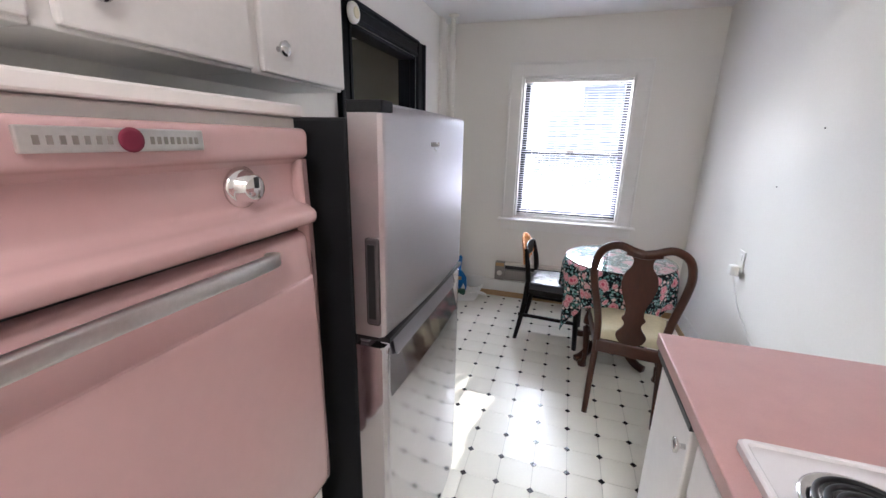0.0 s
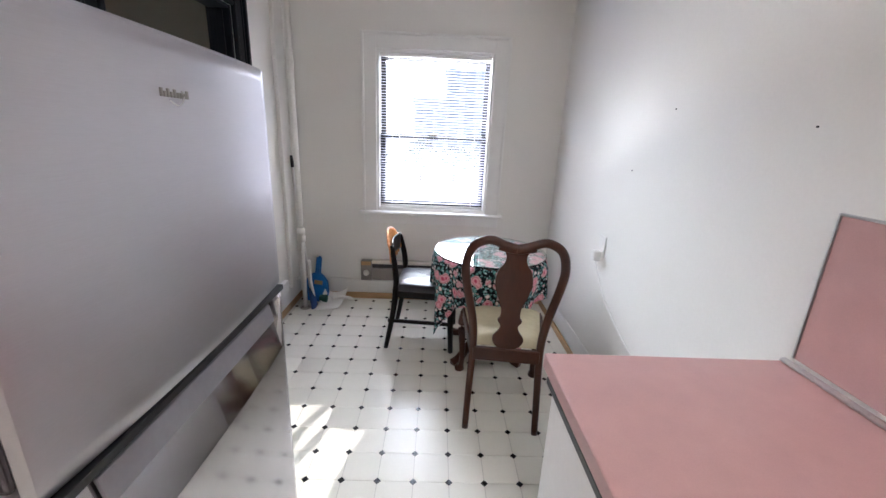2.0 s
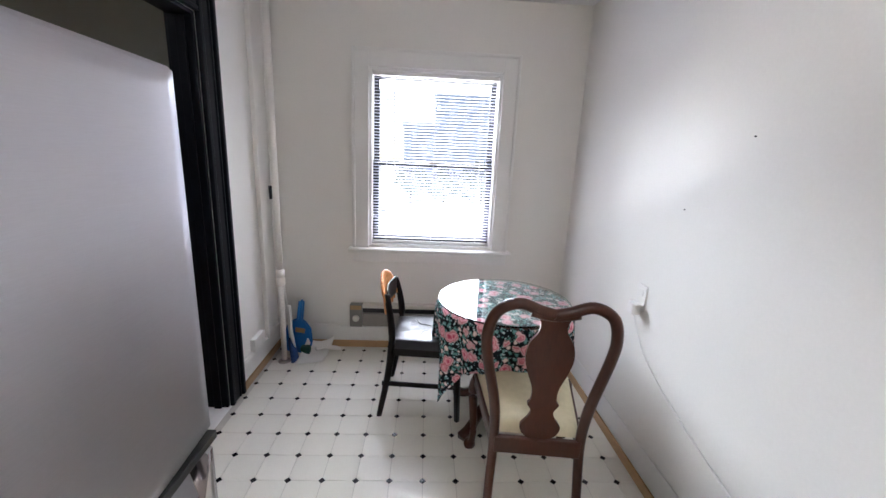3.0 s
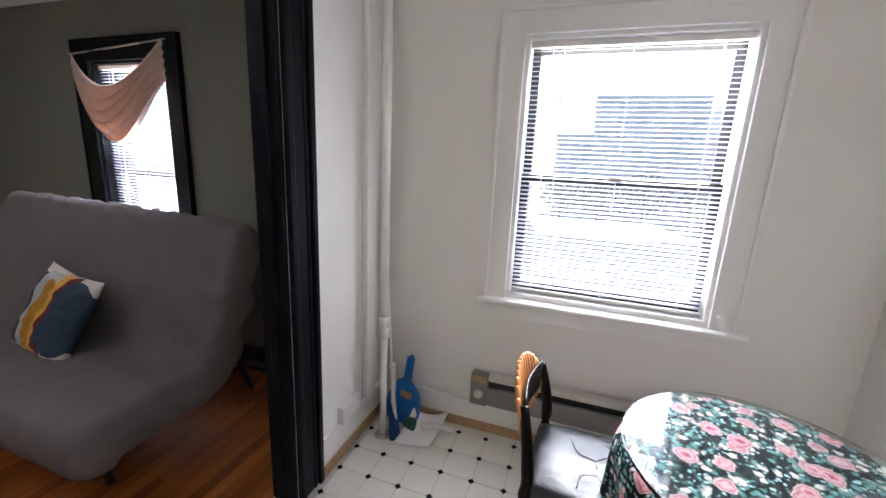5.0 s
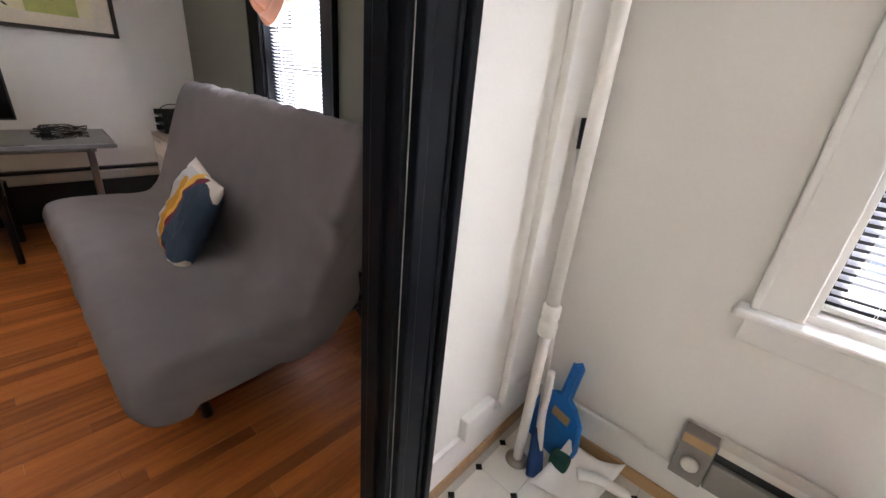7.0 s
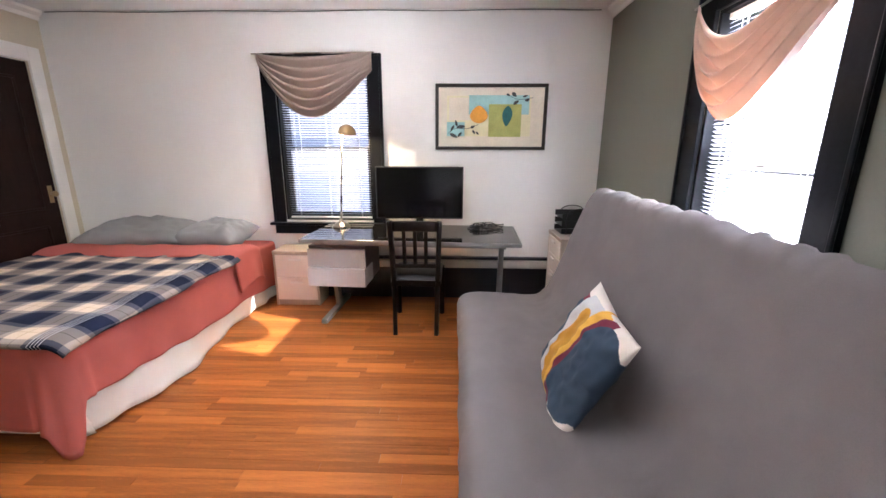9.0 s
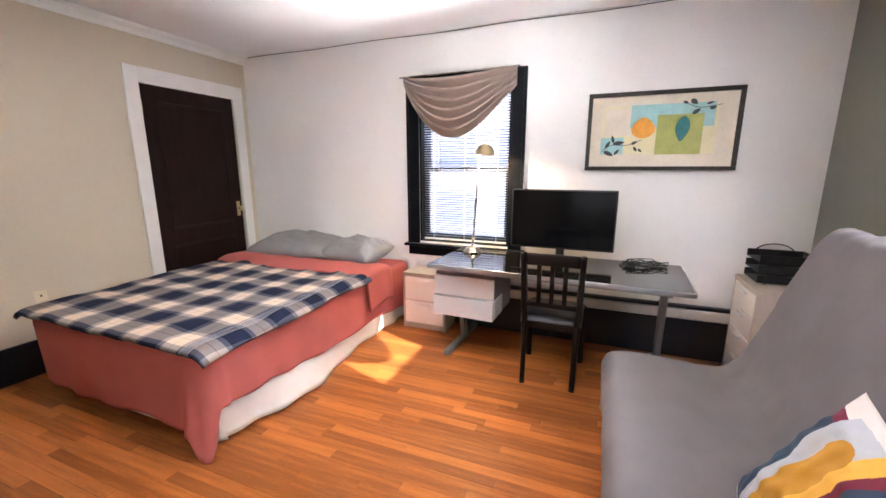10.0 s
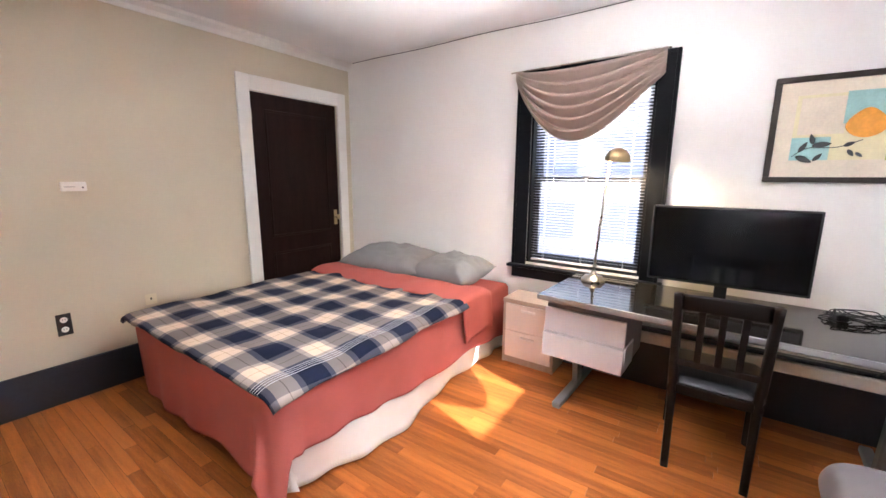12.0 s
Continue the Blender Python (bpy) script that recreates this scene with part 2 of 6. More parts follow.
ESPRESSO = mat("espresso_wood", (0.007, 0.0045, 0.004), 0.36, spec=0.18, vary=0.3, scale=6, fine=50, stretch=(4, 4, 0.7), bump=0.04)
VENEER = mat("ribbed_orange_veneer", (0.62, 0.27, 0.085), 0.35, vary=0.2, scale=8, fine=60, stretch=(1, 1, 5), bump=0.05)
LEATHER = mat("black_vinyl_leather", (0.012, 0.012, 0.015), 0.38, vary=0.3, scale=12, fine=160, bump=0.18)
LEATHER_TORN = mat("torn_leather_edge", (0.10, 0.09, 0.09), 0.6, vary=0.3)
FLORAL = floral()
TABLE_GLASS = glass("green_tinted_glass", (0.86, 0.96, 0.94), 1.45)
PANE = glass("window_glass", (1, 1, 1), 1.05)
# pale translucent film added to the glass, a haze veil over the view
VEILED = glass("veiled_window_glass", (1, 1, 1), 1.05)
nt = VEILED.node_tree
film, veil, share, patchy = (nt.nodes.new(k) for k in ("ShaderNodeMixShader", "ShaderNodeBsdfTranslucent", "ShaderNodeMapRange", "ShaderNodeTexNoise"))
veil.inputs[0].default_value, patchy.inputs["Scale"].default_value = (0.86, 0.90, 1.0, 1), 5.0
share.inputs["To Min"].default_value, share.inputs["To Max"].default_value = 0.002, 0.008
nt.links.new(patchy.outputs["Fac"], share.inputs["Value"])
nt.links.new(share.outputs[0], film.inputs[0])
nt.links.new(nt.nodes["Principled BSDF"].outputs[0], film.inputs[1])
nt.links.new(veil.outputs[0], film.inputs[2])
nt.links.new(film.outputs[0], nt.nodes["Material Output"].inputs[0])
SASH = mat("black_sash_paint", (0.010, 0.010, 0.012), 0.35, vary=0.25)
# white slats toned down to lavender-grey: dimmer light put into their colour
SLAT = cloth_light("shade_grey_blind_slat", (0.42, 0.43, 0.50), 0.04, 0.4, 0.0)
CORD = mat("white_cord", (0.75, 0.74, 0.72), 0.8)
SWAG_P = cloth_light("peach_satin", (0.72, 0.54, 0.45), 0.10, 0.55, 0.15, glow=(0.85, 0.62, 0.50))
SWAG_M = cloth_light("mauve_satin", (0.50, 0.405, 0.36), 0.20, 0.5, 0.15, glow=(0.58, 0.45, 0.40))
FUTON = mat("grey_cotton_cover", (0.185, 0.168, 0.170), 0.95, vary=0.1, scale=7, fine=420, bump=0.3, spec=0.15)
PILLOW_G = mat("grey_pillowcase", (0.24, 0.24, 0.245), 0.9, vary=0.08, scale=9, fine=350, bump=0.2, spec=0.15)
CORAL = mat("coral_sheet", (0.40, 0.105, 0.088), 0.85, vary=0.08, scale=8, fine=350, bump=0.2, spec=0.15)
SKIRT = mat("white_bedskirt", (0.70, 0.66, 0.62), 0.9, vary=0.05, scale=8, fine=300, bump=0.2)
PLAID = plaid()
CANVAS = mat("cream_cushion_cloth", (0.72, 0.66, 0.60), 0.9, vary=0.05, fine=300, bump=0.2)
C_NAVY = mat("navy_print", (0.030, 0.055, 0.095), 0.9, vary=0.12, fine=300, bump=0.2)
C_GOLD = mat("mustard_print", (0.52, 0.25, 0.02), 0.9, vary=0.1, fine=300, bump=0.2)
C_YELL = mat("yellow_print", (0.75, 0.42, 0.06), 0.9, vary=0.08, fine=300, bump=0.2)
C_MAR = mat("maroon_print", (0.16, 0.012, 0.035), 0.9, vary=0.1, fine=300, bump=0.2)
C_GREY = mat("pale_grey_print", (0.48, 0.49, 0.52), 0.9, vary=0.05, fine=300, bump=0.2)
DESK_TOP = mat("black_desk_laminate", (0.015, 0.014, 0.014), 0.06, vary=0.15, scale=4, fine=200, spec=0.8)
SILVER = mat("silver_paint", (0.30, 0.30, 0.31), 0.38, 0.5, vary=0.06)
DRAWER_G = mat("light_grey_drawer", (0.60, 0.60, 0.62), 0.4, vary=0.04)
LIGHT_OAK = mat("pale_oak_laminate", (0.46, 0.38, 0.31), 0.45, vary=0.12, scale=5, fine=60, stretch=(6, 6, 0.8))
WHITE_DR = mat("white_drawer_front", (0.78, 0.72, 0.66), 0.35, vary=0.03)
SCREEN = mat("black_screen", (0.003, 0.003, 0.004), 0.12, vary=0.1, spec=0.15)
BRASS = mat("brushed_antique_brass", (0.50, 0.37, 0.20), 0.3, 1.0, vary=0.12, fine=160)
NICKEL = mat("brushed_nickel", (0.45, 0.40, 0.34), 0.28, 1.0, vary=0.1)
BULB = lit("warm_bulb", (1.0, 0.72, 0.38), 240)
MATBOARD = mat("cream_print_paper", (0.76, 0.68, 0.56), 0.6, vary=0.1, scale=9, fine=80)
P_BLUE = mat("aqua_print", (0.36, 0.60, 0.60), 0.6, vary=0.12, scale=14, fine=90)
P_GREEN = mat("olive_print", (0.44, 0.46, 0.14), 0.6, vary=0.15, scale=14, fine=90)
P_ORANGE = mat("orange_print", (0.82, 0.37, 0.05), 0.6, vary=0.15, scale=20)
P_TEAL = mat("teal_print", (0.03, 0.16, 0.17), 0.6, vary=0.2, scale=25)
P_DARK = mat("dark_leaf_print", (0.05, 0.055, 0.06), 0.6, vary=0.2)
P_PALE = mat("pale_yellow_print", (0.76, 0.70, 0.46), 0.6, vary=0.08, scale=12)
FRAME_BR = mat("dark_bronze_frame", (0.030, 0.022, 0.018), 0.4, vary=0.3, fine=120, bump=0.1)
HEAT_CR = mat("cream_heater_enamel", (0.62, 0.58, 0.52), 0.35, vary=0.05)
HEAT_GR = mat("taupe_heater_metal", (0.24, 0.22, 0.20), 0.4, 0.3, vary=0.08)
CONCRETE = mat("pale_ground", (0.34, 0.34, 0.33), 0.9, vary=0.25, scale=0.15, fine=2, bump=0.2)
# distance haze is put into the far facades' pale blue colour
BLD_BLUE = mat("haze_blue_facade", (0.62, 0.70, 0.82), 0.8, vary=0.1, scale=0.4)
BLD_PALE = mat("haze_pale_facade", (0.64, 0.72, 0.84), 0.8, vary=0.1, scale=0.4)
# house colours hold the shade: its sunlit front would wash out if paler
HOUSE_WIN = mat("shade_dark_house_window", (0.034, 0.042, 0.07), 0.3, vary=0.1)
HOUSE = mat("shade_dark_house_siding", (0.055, 0.058, 0.085), 0.8, vary=0.1, scale=0.4)
# far panes lifted to pale blue, the haze in their colour too
BLD_WIN = mat("haze_blue_far_window", (0.36, 0.46, 0.66), 0.4, vary=0.1)
ROOF_W = mat("white_flat_roof", (0.35, 0.35, 0.35), 0.8, vary=0.1, scale=0.6)
LEAF = mat("tree_leaf", (0.12, 0.16, 0.12), 0.7, vary=0.4, scale=2, per=0.4, island=True)
BARK = mat("tree_bark", (0.10, 0.08, 0.06), 0.9, vary=0.3, bump=0.4)


# ---- builders ----
def thing(name, label="", category="", at=None, group="", kind=""):
    e = new(name)
    e.empty_display_size = 0.05
    if at is not None:
        e.matrix_world = at
    return tagged(e, label, category, group, kind)


def part(name, bm, material, parent=None, label="", smooth=False, at=None):
    bmesh.ops.recalc_face_normals(bm, faces=bm.faces)
    me = bpy.data.meshes.new(name)
    bm.to_mesh(me)
    bm.free()
    me.materials.append(material)
    if smooth:
        for f in me.polygons:
            f.use_smooth = True
    ob = new(name, me)
    ob.parent = parent
    if at is not None:
        ob.matrix_basis = at
    if label:
        ob["label"] = label
    return ob


def structure(name, bm, material, label, category, smooth=False):
    return tagged(part(name, bm, material, smooth=smooth), label, category, kind="structure")


def box(bm, x0, x1, y0, y1, z0, z1, bevel=0.0, seg=2, m=None):
    r = bmesh.ops.create_cube(bm, size=1.0)
    vs = r["verts"]
    bmesh.ops.scale(bm, vec=(abs(x1 - x0), abs(y1 - y0), abs(z1 - z0)), verts=vs)
    bmesh.ops.translate(bm, vec=((x0 + x1) / 2, (y0 + y1) / 2, (z0 + z1) / 2), verts=vs)
    if m is not None:
        bmesh.ops.transform(bm, matrix=m, verts=vs)
    if bevel:
        es = list({e for v in vs for e in v.link_edges})
        bmesh.ops.bevel(bm, geom=es, offset=bevel, segments=seg, affect="EDGES", profile=0.5)
    return bm


def B(x0, x1, y0, y1, z0, z1, bevel=0.004, m=None):
    return box(bmesh.new(), x0, x1, y0, y1, z0, z1, bevel, m=m)


def spline(points, n):
    """n points along a smooth curve through the given ones."""
    p = [Vector(q) for q in points]
    out = []
    for k in range(n):
        s = k / (n - 1) * (len(p) - 1)
        i = min(int(s), len(p) - 2)
        t = s - i
        a, b, c, d = p[max(i - 1, 0)], p[i], p[i + 1], p[min(i + 2, len(p) - 1)]
        out.append(0.5 * (2 * b + (c - a) * t + (2 * a - 5 * b + 4 * c - d) * t * t + (3 * b - a - 3 * c + d) * t ** 3))
    return out


def tube(bm, points, rx, ry=None, seg=8, up=(0, 0, 1), square=False, ends=None):
    """A rod of oval or boxy section along points; ends: factor of size at each point."""
    pts = [Vector(p) for p in points]
    ry = rx if ry is None else ry
    rings = []
    for i, p in enumerate(pts):
        t = (pts[min(i + 1, len(pts) - 1)] - pts[max(i - 1, 0)]).normalized()
        side = t.cross(Vector(up))
        side = side.normalized() if side.length > 1e-4 else t.orthogonal().normalized()
        nrm = side.cross(t).normalized()
        k = ends[i] if ends else 1.0
        ring = []
        for j in range(seg):
            a = 2 * math.pi * (j + 0.5) / seg
            c, s = math.cos(a), math.sin(a)
            if square:
                c, s = math.copysign(abs(c) ** 0.35, c), math.copysign(abs(s) ** 0.35, s)
            ring.append(bm.verts.new(p + side * c * rx * k + nrm * s * ry * k))
        rings.append(ring)
    for a, b in zip(rings, rings[1:]):
        for j in range(seg):
            bm.faces.new((a[j], a[(j + 1) % seg], b[(j + 1) % seg], b[j]))
    bm.faces.new(rings[0][::-1])
    bm.faces.new(rings[-1])
    return bm


def lathe(bm, profile, centre=(0, 0, 0), seg=24, m=None):
    """A turned shape: profile of (radius, height)."""
    rings, made = [], []
    for r, z in profile:
        ring = [bm.verts.new((centre[0] + r * math.cos(2 * math.pi * j / seg), centre[1] + r * math.sin(2 * math.pi * j / seg), centre[2] + z)) for j in range(seg)]
        rings.append(ring)
        made += ring
    for a, b in zip(rings, rings[1:]):
        for j in range(seg):
            bm.faces.new((a[j], a[(j + 1) % seg], b[(j + 1) % seg], b[j]))
    bm.faces.new(rings[0][::-1])
    bm.faces.new(rings[-1])
    if m is not None:
        bmesh.ops.transform(bm, matrix=m, verts=made)
    return bm


def sheet(bm, fn, nu, nv):
    """A surface fn(u, v), u and v from 0 to 1."""
    g = [[bm.verts.new(fn(i / nu, j / nv)) for j in range(nv + 1)] for i in range(nu + 1)]
    for i in range(nu):
        for j in range(nv):
            bm.faces.new((g[i][j], g[i + 1][j], g[i + 1][j + 1], g[i][j + 1]))
    return bm


def plate(bm, outline, thick, m=None):
    """A flat plate from an outline of (x, y), thick in z."""
    lo = [bm.verts.new((x, y, 0)) for x, y in outline]
    hi = [bm.verts.new((x, y, thick)) for x, y in outline]
    n = len(lo)
    bm.faces.new(lo[::-1])
    bm.faces.new(hi)
    for i in range(n):
        bm.faces.new((lo[i], lo[(i + 1) % n], hi[(i + 1) % n], hi[i]))
    if m is not None:
        bmesh.ops.transform(bm, matrix=m, verts=lo + hi)
    return bm


def thick(ob, t, offset=-1):
    s = ob.modifiers.new("thickness", "SOLIDIFY")
    s.thickness, s.offset = t, offset
    return ob


def wall(name, axis, at, depth, u0, u1, v0, v1, holes, material, label):
    """A wall along x or y with holes (u0, u1, v0, v1) cut through its depth."""
    us = sorted({u0, u1, *[h[0] for h in holes], *[h[1] for h in holes]})
    vs = sorted({v0, v1, *[h[2] for h in holes], *[h[3] for h in holes]})
    solid = {}
    for i in range(len(us) - 1):
        for j in range(len(vs) - 1):
            cu, cv = (us[i] + us[i + 1]) / 2, (vs[j] + vs[j + 1]) / 2
            solid[i, j] = not any(h[0] < cu < h[1] and h[2] < cv < h[3] for h in holes)
    bm, made = bmesh.new(), {}

    def v(i, j, k):
        if (i, j, k) not in made:
            d = at + (depth if k else 0)
            made[i, j, k] = bm.verts.new((us[i], d, vs[j]) if axis == "x" else (d, us[i], vs[j]))
        return made[i, j, k]

    for (i, j), s in solid.items():
        if not s:
            continue
        for k in (0, 1):
            bm.faces.new((v(i, j, k), v(i + 1, j, k), v(i + 1, j + 1, k), v(i, j + 1, k)))
        for di, dj, a, b in ((-1, 0, (i, j), (i, j + 1)), (1, 0, (i + 1, j), (i + 1, j + 1)), (0, -1, (i, j), (i + 1, j)), (0, 1, (i, j + 1), (i + 1, j + 1))):
            if not solid.get((i + di, j + dj)):
                bm.faces.new((v(*a, 0), v(*b, 0), v(*b, 1), v(*a, 1)))
    return structure(name, bm, material, label, "wall")


def wob(x, y, z, s=3.0, a=0.01):
    return noise.noise(Vector((x * s, y * s, z * s))) * a


# ---- structure ----
CEIL_Z, XF, YB, YW, XR, XL = 2.51, -4.83, -1.26, 3.59, 1.09, -1.10
K_BACK = -1.7
KW = (-0.40, 0.515, 0.83, 2.06)
GW = (-3.387, -2.66, 0.80, 2.04)
WW = (0.735, 1.56, 0.74, 2.06)
DW = (1.85, 2.80, 0.0, 2.10)
wall("wall_kitchen_window", "x", YW, 0.22, -1.16, 1.35, 0, CEIL_Z, [KW], CREAM, "cream painted plaster wall with a double-hung window")
wall("wall_kitchen_side", "y", XR, 0.15, K_BACK, YW, 0, CEIL_Z, [], CREAM, "cream painted plaster kitchen wall with hairline cracks")
wall("wall_kitchen_back", "x", K_BACK - 0.15, 0.15, -1.16, 1.35, 0, CEIL_Z, [], CREAM, "cream painted plaster wall")
wall("wall_kitchen_door", "y", XL, -0.058, K_BACK, YW, 0, CEIL_Z, [DW], CREAM, "cream painted plaster wall with a doorway")
wall("wall_bedroom_door", "y", XL - 0.118, 0.058, YB, YW, 0, CEIL_Z, [DW], BEIGE, "beige painted wall with a doorway")
wall("wall_bedroom_green", "x", YW, 0.22, XF - 0.22, -1.16, 0, CEIL_Z, [GW], GREEN, "dark grey-green painted wall behind the futon")
wall("wall_bedroom_white", "y", XF, -0.22, YB - 0.15, YW, 0, CEIL_Z, [WW], WHITE_WALL, "white painted bedroom wall")
CD = (-4.66, -3.765, 0.0, 2.085)
wall("wall_bedroom_beige", "x", YB, -0.15, XF, XL - 0.06, 0, CEIL_Z, [CD], BEIGE, "beige painted bedroom wall")
structure("ceiling", B(XF - 0.22, 1.35, K_BACK - 0.15, YW + 0.22, CEIL_Z, CEIL_Z + 0.15, 0), CEIL, "white plaster ceiling", "ceiling")
structure("floor_kitchen", B(XL - 0.06, XR + 0.2, K_BACK - 0.1, YW + 0.1, -0.12, -0.0025, 0), JOINT, "ivory sheet vinyl floor with black diamond dots", "floor")
structure("floor_bedroom", B(XF - 0.1, XL - 0.062, YB - 0.3, YW + 0.1, -0.12, -0.012, 0), GAP, "orange-brown oak strip floor", "floor")
structure("threshold", B(XL - 0.118, XL + 0.01, DW[0], DW[1], -0.012, 0.004, 0.002), TRIM, "white painted door threshold", "threshold")


def moulding(name, pts, material, label, category="trim", prof=((0, 0), (0.012, 0), (0.02, 0.03), (0.05, 0.055), (0.055, 0.075), (0, 0.075))):
    """A crown moulding from pts[0] to pts[1]; its profile leaves the wall to the left of the run."""
    a, b = Vector(pts[0]), Vector(pts[1])
    t = (b - a).normalized()
    out = Vector((-t.y, t.x, 0))
    bm = bmesh.new()
    rows = [[bm.verts.new(q + out * d + Vector((0, 0, h))) for d, h in prof] for q in (a, b)]
    n = len(prof)
    for i in range(n):
        bm.faces.new((rows[0][i], rows[1][i], rows[1][(i + 1) % n], rows[0][(i + 1) % n]))
    bm.faces.new(rows[0])
    bm.faces.new(rows[1][::-1])
    return structure(name, bm, material, label, category)


moulding("crown_moulding_beige", ((XL - 0.12, YB + 0.001, 2.434), (XF, YB + 0.001, 2.434)), TRIM, "white crown moulding", prof=tuple((-d, h) for d, h in ((0, 0), (0.012, 0), (0.02, 0.03), (0.05, 0.055), (0.055, 0.075), (0, 0.075))))
moulding("crown_moulding_green", ((XF, YW - 0.001, 2.434), (XL - 0.12, YW - 0.001, 2.434)), TRIM, "white crown moulding", prof=tuple((-d, h) for d, h in ((0, 0), (0.012, 0), (0.02, 0.03), (0.05, 0.055), (0.055, 0.075), (0, 0.075))))
# a thin painted wire along the top of the white wall
structure("trim_wire", tube(bmesh.new(), [(XF + 0.006, y, CEIL_Z - 0.012 + 0.004 * math.sin(y * 5)) for y in np.linspace(YB + 0.08, YW - 0.1, 40)], 0.003, seg=6), BLACK_PL, "thin dark cable along the ceiling edge", "cable")

# baseboards
for nm, dims in (("baseboard_kitchen_window", (XL, XR, YW - 0.014, YW, 0, 0.17)), ("baseboard_kitchen_side", (XR - 0.014, XR, 1.23, YW - 0.014, 0, 0.175)), ("baseboard_kitchen_door", (XL, XL + 0.014, 2.95, YW - 0.014, 0, 0.17))):
    structure(nm, B(*dims, 0.003), TRIM, "white painted baseboard", "baseboard")
for nm, dims in (("trim_tan_window", (XL + 0.014, XR - 0.014, YW - 0.026, YW - 0.0145, 0, 0.055)), ("trim_tan_side", (XR - 0.026, XR - 0.0145, 1.23, YW - 0.026, 0, 0.055)), ("trim_tan_door", (XL + 0.0145, XL + 0.026, 2.95, YW - 0.026, 0, 0.055))):
    structure(nm, B(*dims, 0.003), TAN, "tan wooden strip along the floor", "trim")
for nm, dims in (("baseboard_bedroom_beige", (-3.63, XL - 0.12, YB, YB + 0.02, 0, 0.25)), ("baseboard_bedroom_green", (XF + 0.06, XL - 0.13, YW - 0.02, YW, 0, 0.16)), ("baseboard_bedroom_door", (XL - 0.138, XL - 0.118, YB + 0.02, 1.70, 0, 0.25))):
    structure(nm, B(*dims, 0.006), NAVY_TRIM, "black painted baseboard", "baseboard")
structure("baseboard_cap_green", B(XF + 0.06, XL - 0.13, YW - 0.035, YW - 0.0005, 0.161, 0.185, 0.008), NAVY_TRIM, "black painted baseboard cap", "baseboard")

# baseboard heater along the white wall
h = thing("baseboard_heater", "long black baseboard heater with a grey metal cover strip", "heater")
part("body", B(XF, XF + 0.055, 0.62, YW - 0.02, 0.0, 0.30, 0.006), NAVY_TRIM, h)
part("cover_strip", B(XF, XF + 0.065, 0.62, YW - 0.02, 0.302, 0.378, 0.012), HEAT_CR, h, "pale grey metal strip")
part("cap", B(XF, XF + 0.05, 0.62, YW - 0.02, 0.379, 0.405, 0.006), NAVY_TRIM, h)

# doorway casing: stepped black boards on both faces, jambs and head
dr = tagged(thing("door_1"), "black painted doorway casing with a wide stepped moulding", "door frame", kind="structure")
y0, y1, zt = DW[0], DW[1], DW[3]
for side, xa, sgn in (("kitchen", XL, 1), ("bedroom", XL - 0.118, -1)):
    for nm, ya, yb, za, zb in (("casing_upright", y0 - 0.135, y0, 0, zt + 0.105), ("casing_upright", y1, y1 + 0.145, 0, zt + 0.105), ("casing_head", y0, y1, zt, zt + 0.105)):
        bm = box(bmesh.new(), xa, xa + sgn * 0.016, ya, yb, za, zb, 0.003)
        w = (yb - ya) if nm == "casing_upright" else (zb - za)
        for f0, f1, dp in ((0.0, 0.22, 0.024), (0.62, 0.74, 0.022), (0.80, 1.0, 0.032)):
            if nm == "casing_upright":
                if ya < y0:
                    p0, p1 = yb - f1 * w, yb - f0 * w
                else:
                    p0, p1 = ya + f0 * w, ya + f1 * w
                box(bm, xa + sgn * 0.001, xa + sgn * dp, p0 + 0.0005, p1 - 0.0005, za, zb - 0.0005, 0.005)
            else:
                box(bm, xa + sgn * 0.001, xa + sgn * dp, ya, yb, za + f0 * w + 0.0005, za + f1 * w - 0.0005, 0.005)
        part(nm, bm, BLACK_TRIM, dr)
for nm, dims in (("jamb", (XL - 0.1185, XL + 0.0005, y0, y0 + 0.02, 0.004, zt)), ("jamb", (XL - 0.1185, XL + 0.0005, y1 - 0.02, y1, 0.004, zt)), ("head", (XL - 0.1185, XL + 0.0005, y0 + 0.02, y1 - 0.02, zt - 0.02, zt)), ("stop", (XL - 0.075, XL - 0.035, y1 - 0.034, y1 - 0.0205, 0.004, zt - 0.02)), ("stop", (XL - 0.075, XL - 0.035, y0 + 0.0205, y0 + 0.034, 0.004, zt - 0.02))):
    part(nm, B(*dims, 0.003), BLACK_TRIM, dr)

# closet door
cd = tagged(thing("door_2"), "closed dark brown panel door in a white casing", "door", kind="structure")
bm = box(bmesh.new(), CD[0] + 0.006, CD[1] - 0.006, YB - 0.045, YB - 0.012, 0.008, CD[3] - 0.006, 0.003)
part("door_leaf", bm, DARK_DOOR, cd)
for za, zb in ((0.16, 0.72), (0.86, 1.95)):
    bm = bmesh.new()
    xa, xb = CD[0] + 0.13, CD[1] - 0.13
    for d in ((xa, xb, za, za + 0.02), (xa, xb, zb - 0.02, zb), (xa, xa + 0.02, za + 0.02, zb - 0.02), (xb - 0.02, xb, za + 0.02, zb - 0.02)):
        box(bm, d[0], d[1], YB - 0.0125, YB - 0.002, d[2], d[3], 0.005)
    part("panel_moulding", bm, DARK_DOOR, cd)
part("door_knob", lathe(bmesh.new(), [(0.012, 0), (0.01, 0.02), (0.024, 0.035), (0.026, 0.05), (0.012, 0.058)], m=pose(CD[0] + 0.055, YB - 0.012, 0.99, -90)), BRASS, cd, "small brass knob", smooth=True)
part("knob_plate", B(CD[0] + 0.035, CD[0] + 0.075, YB - 0.0125, YB - 0.008, 0.91, 1.06, 0.002), BRASS, cd)
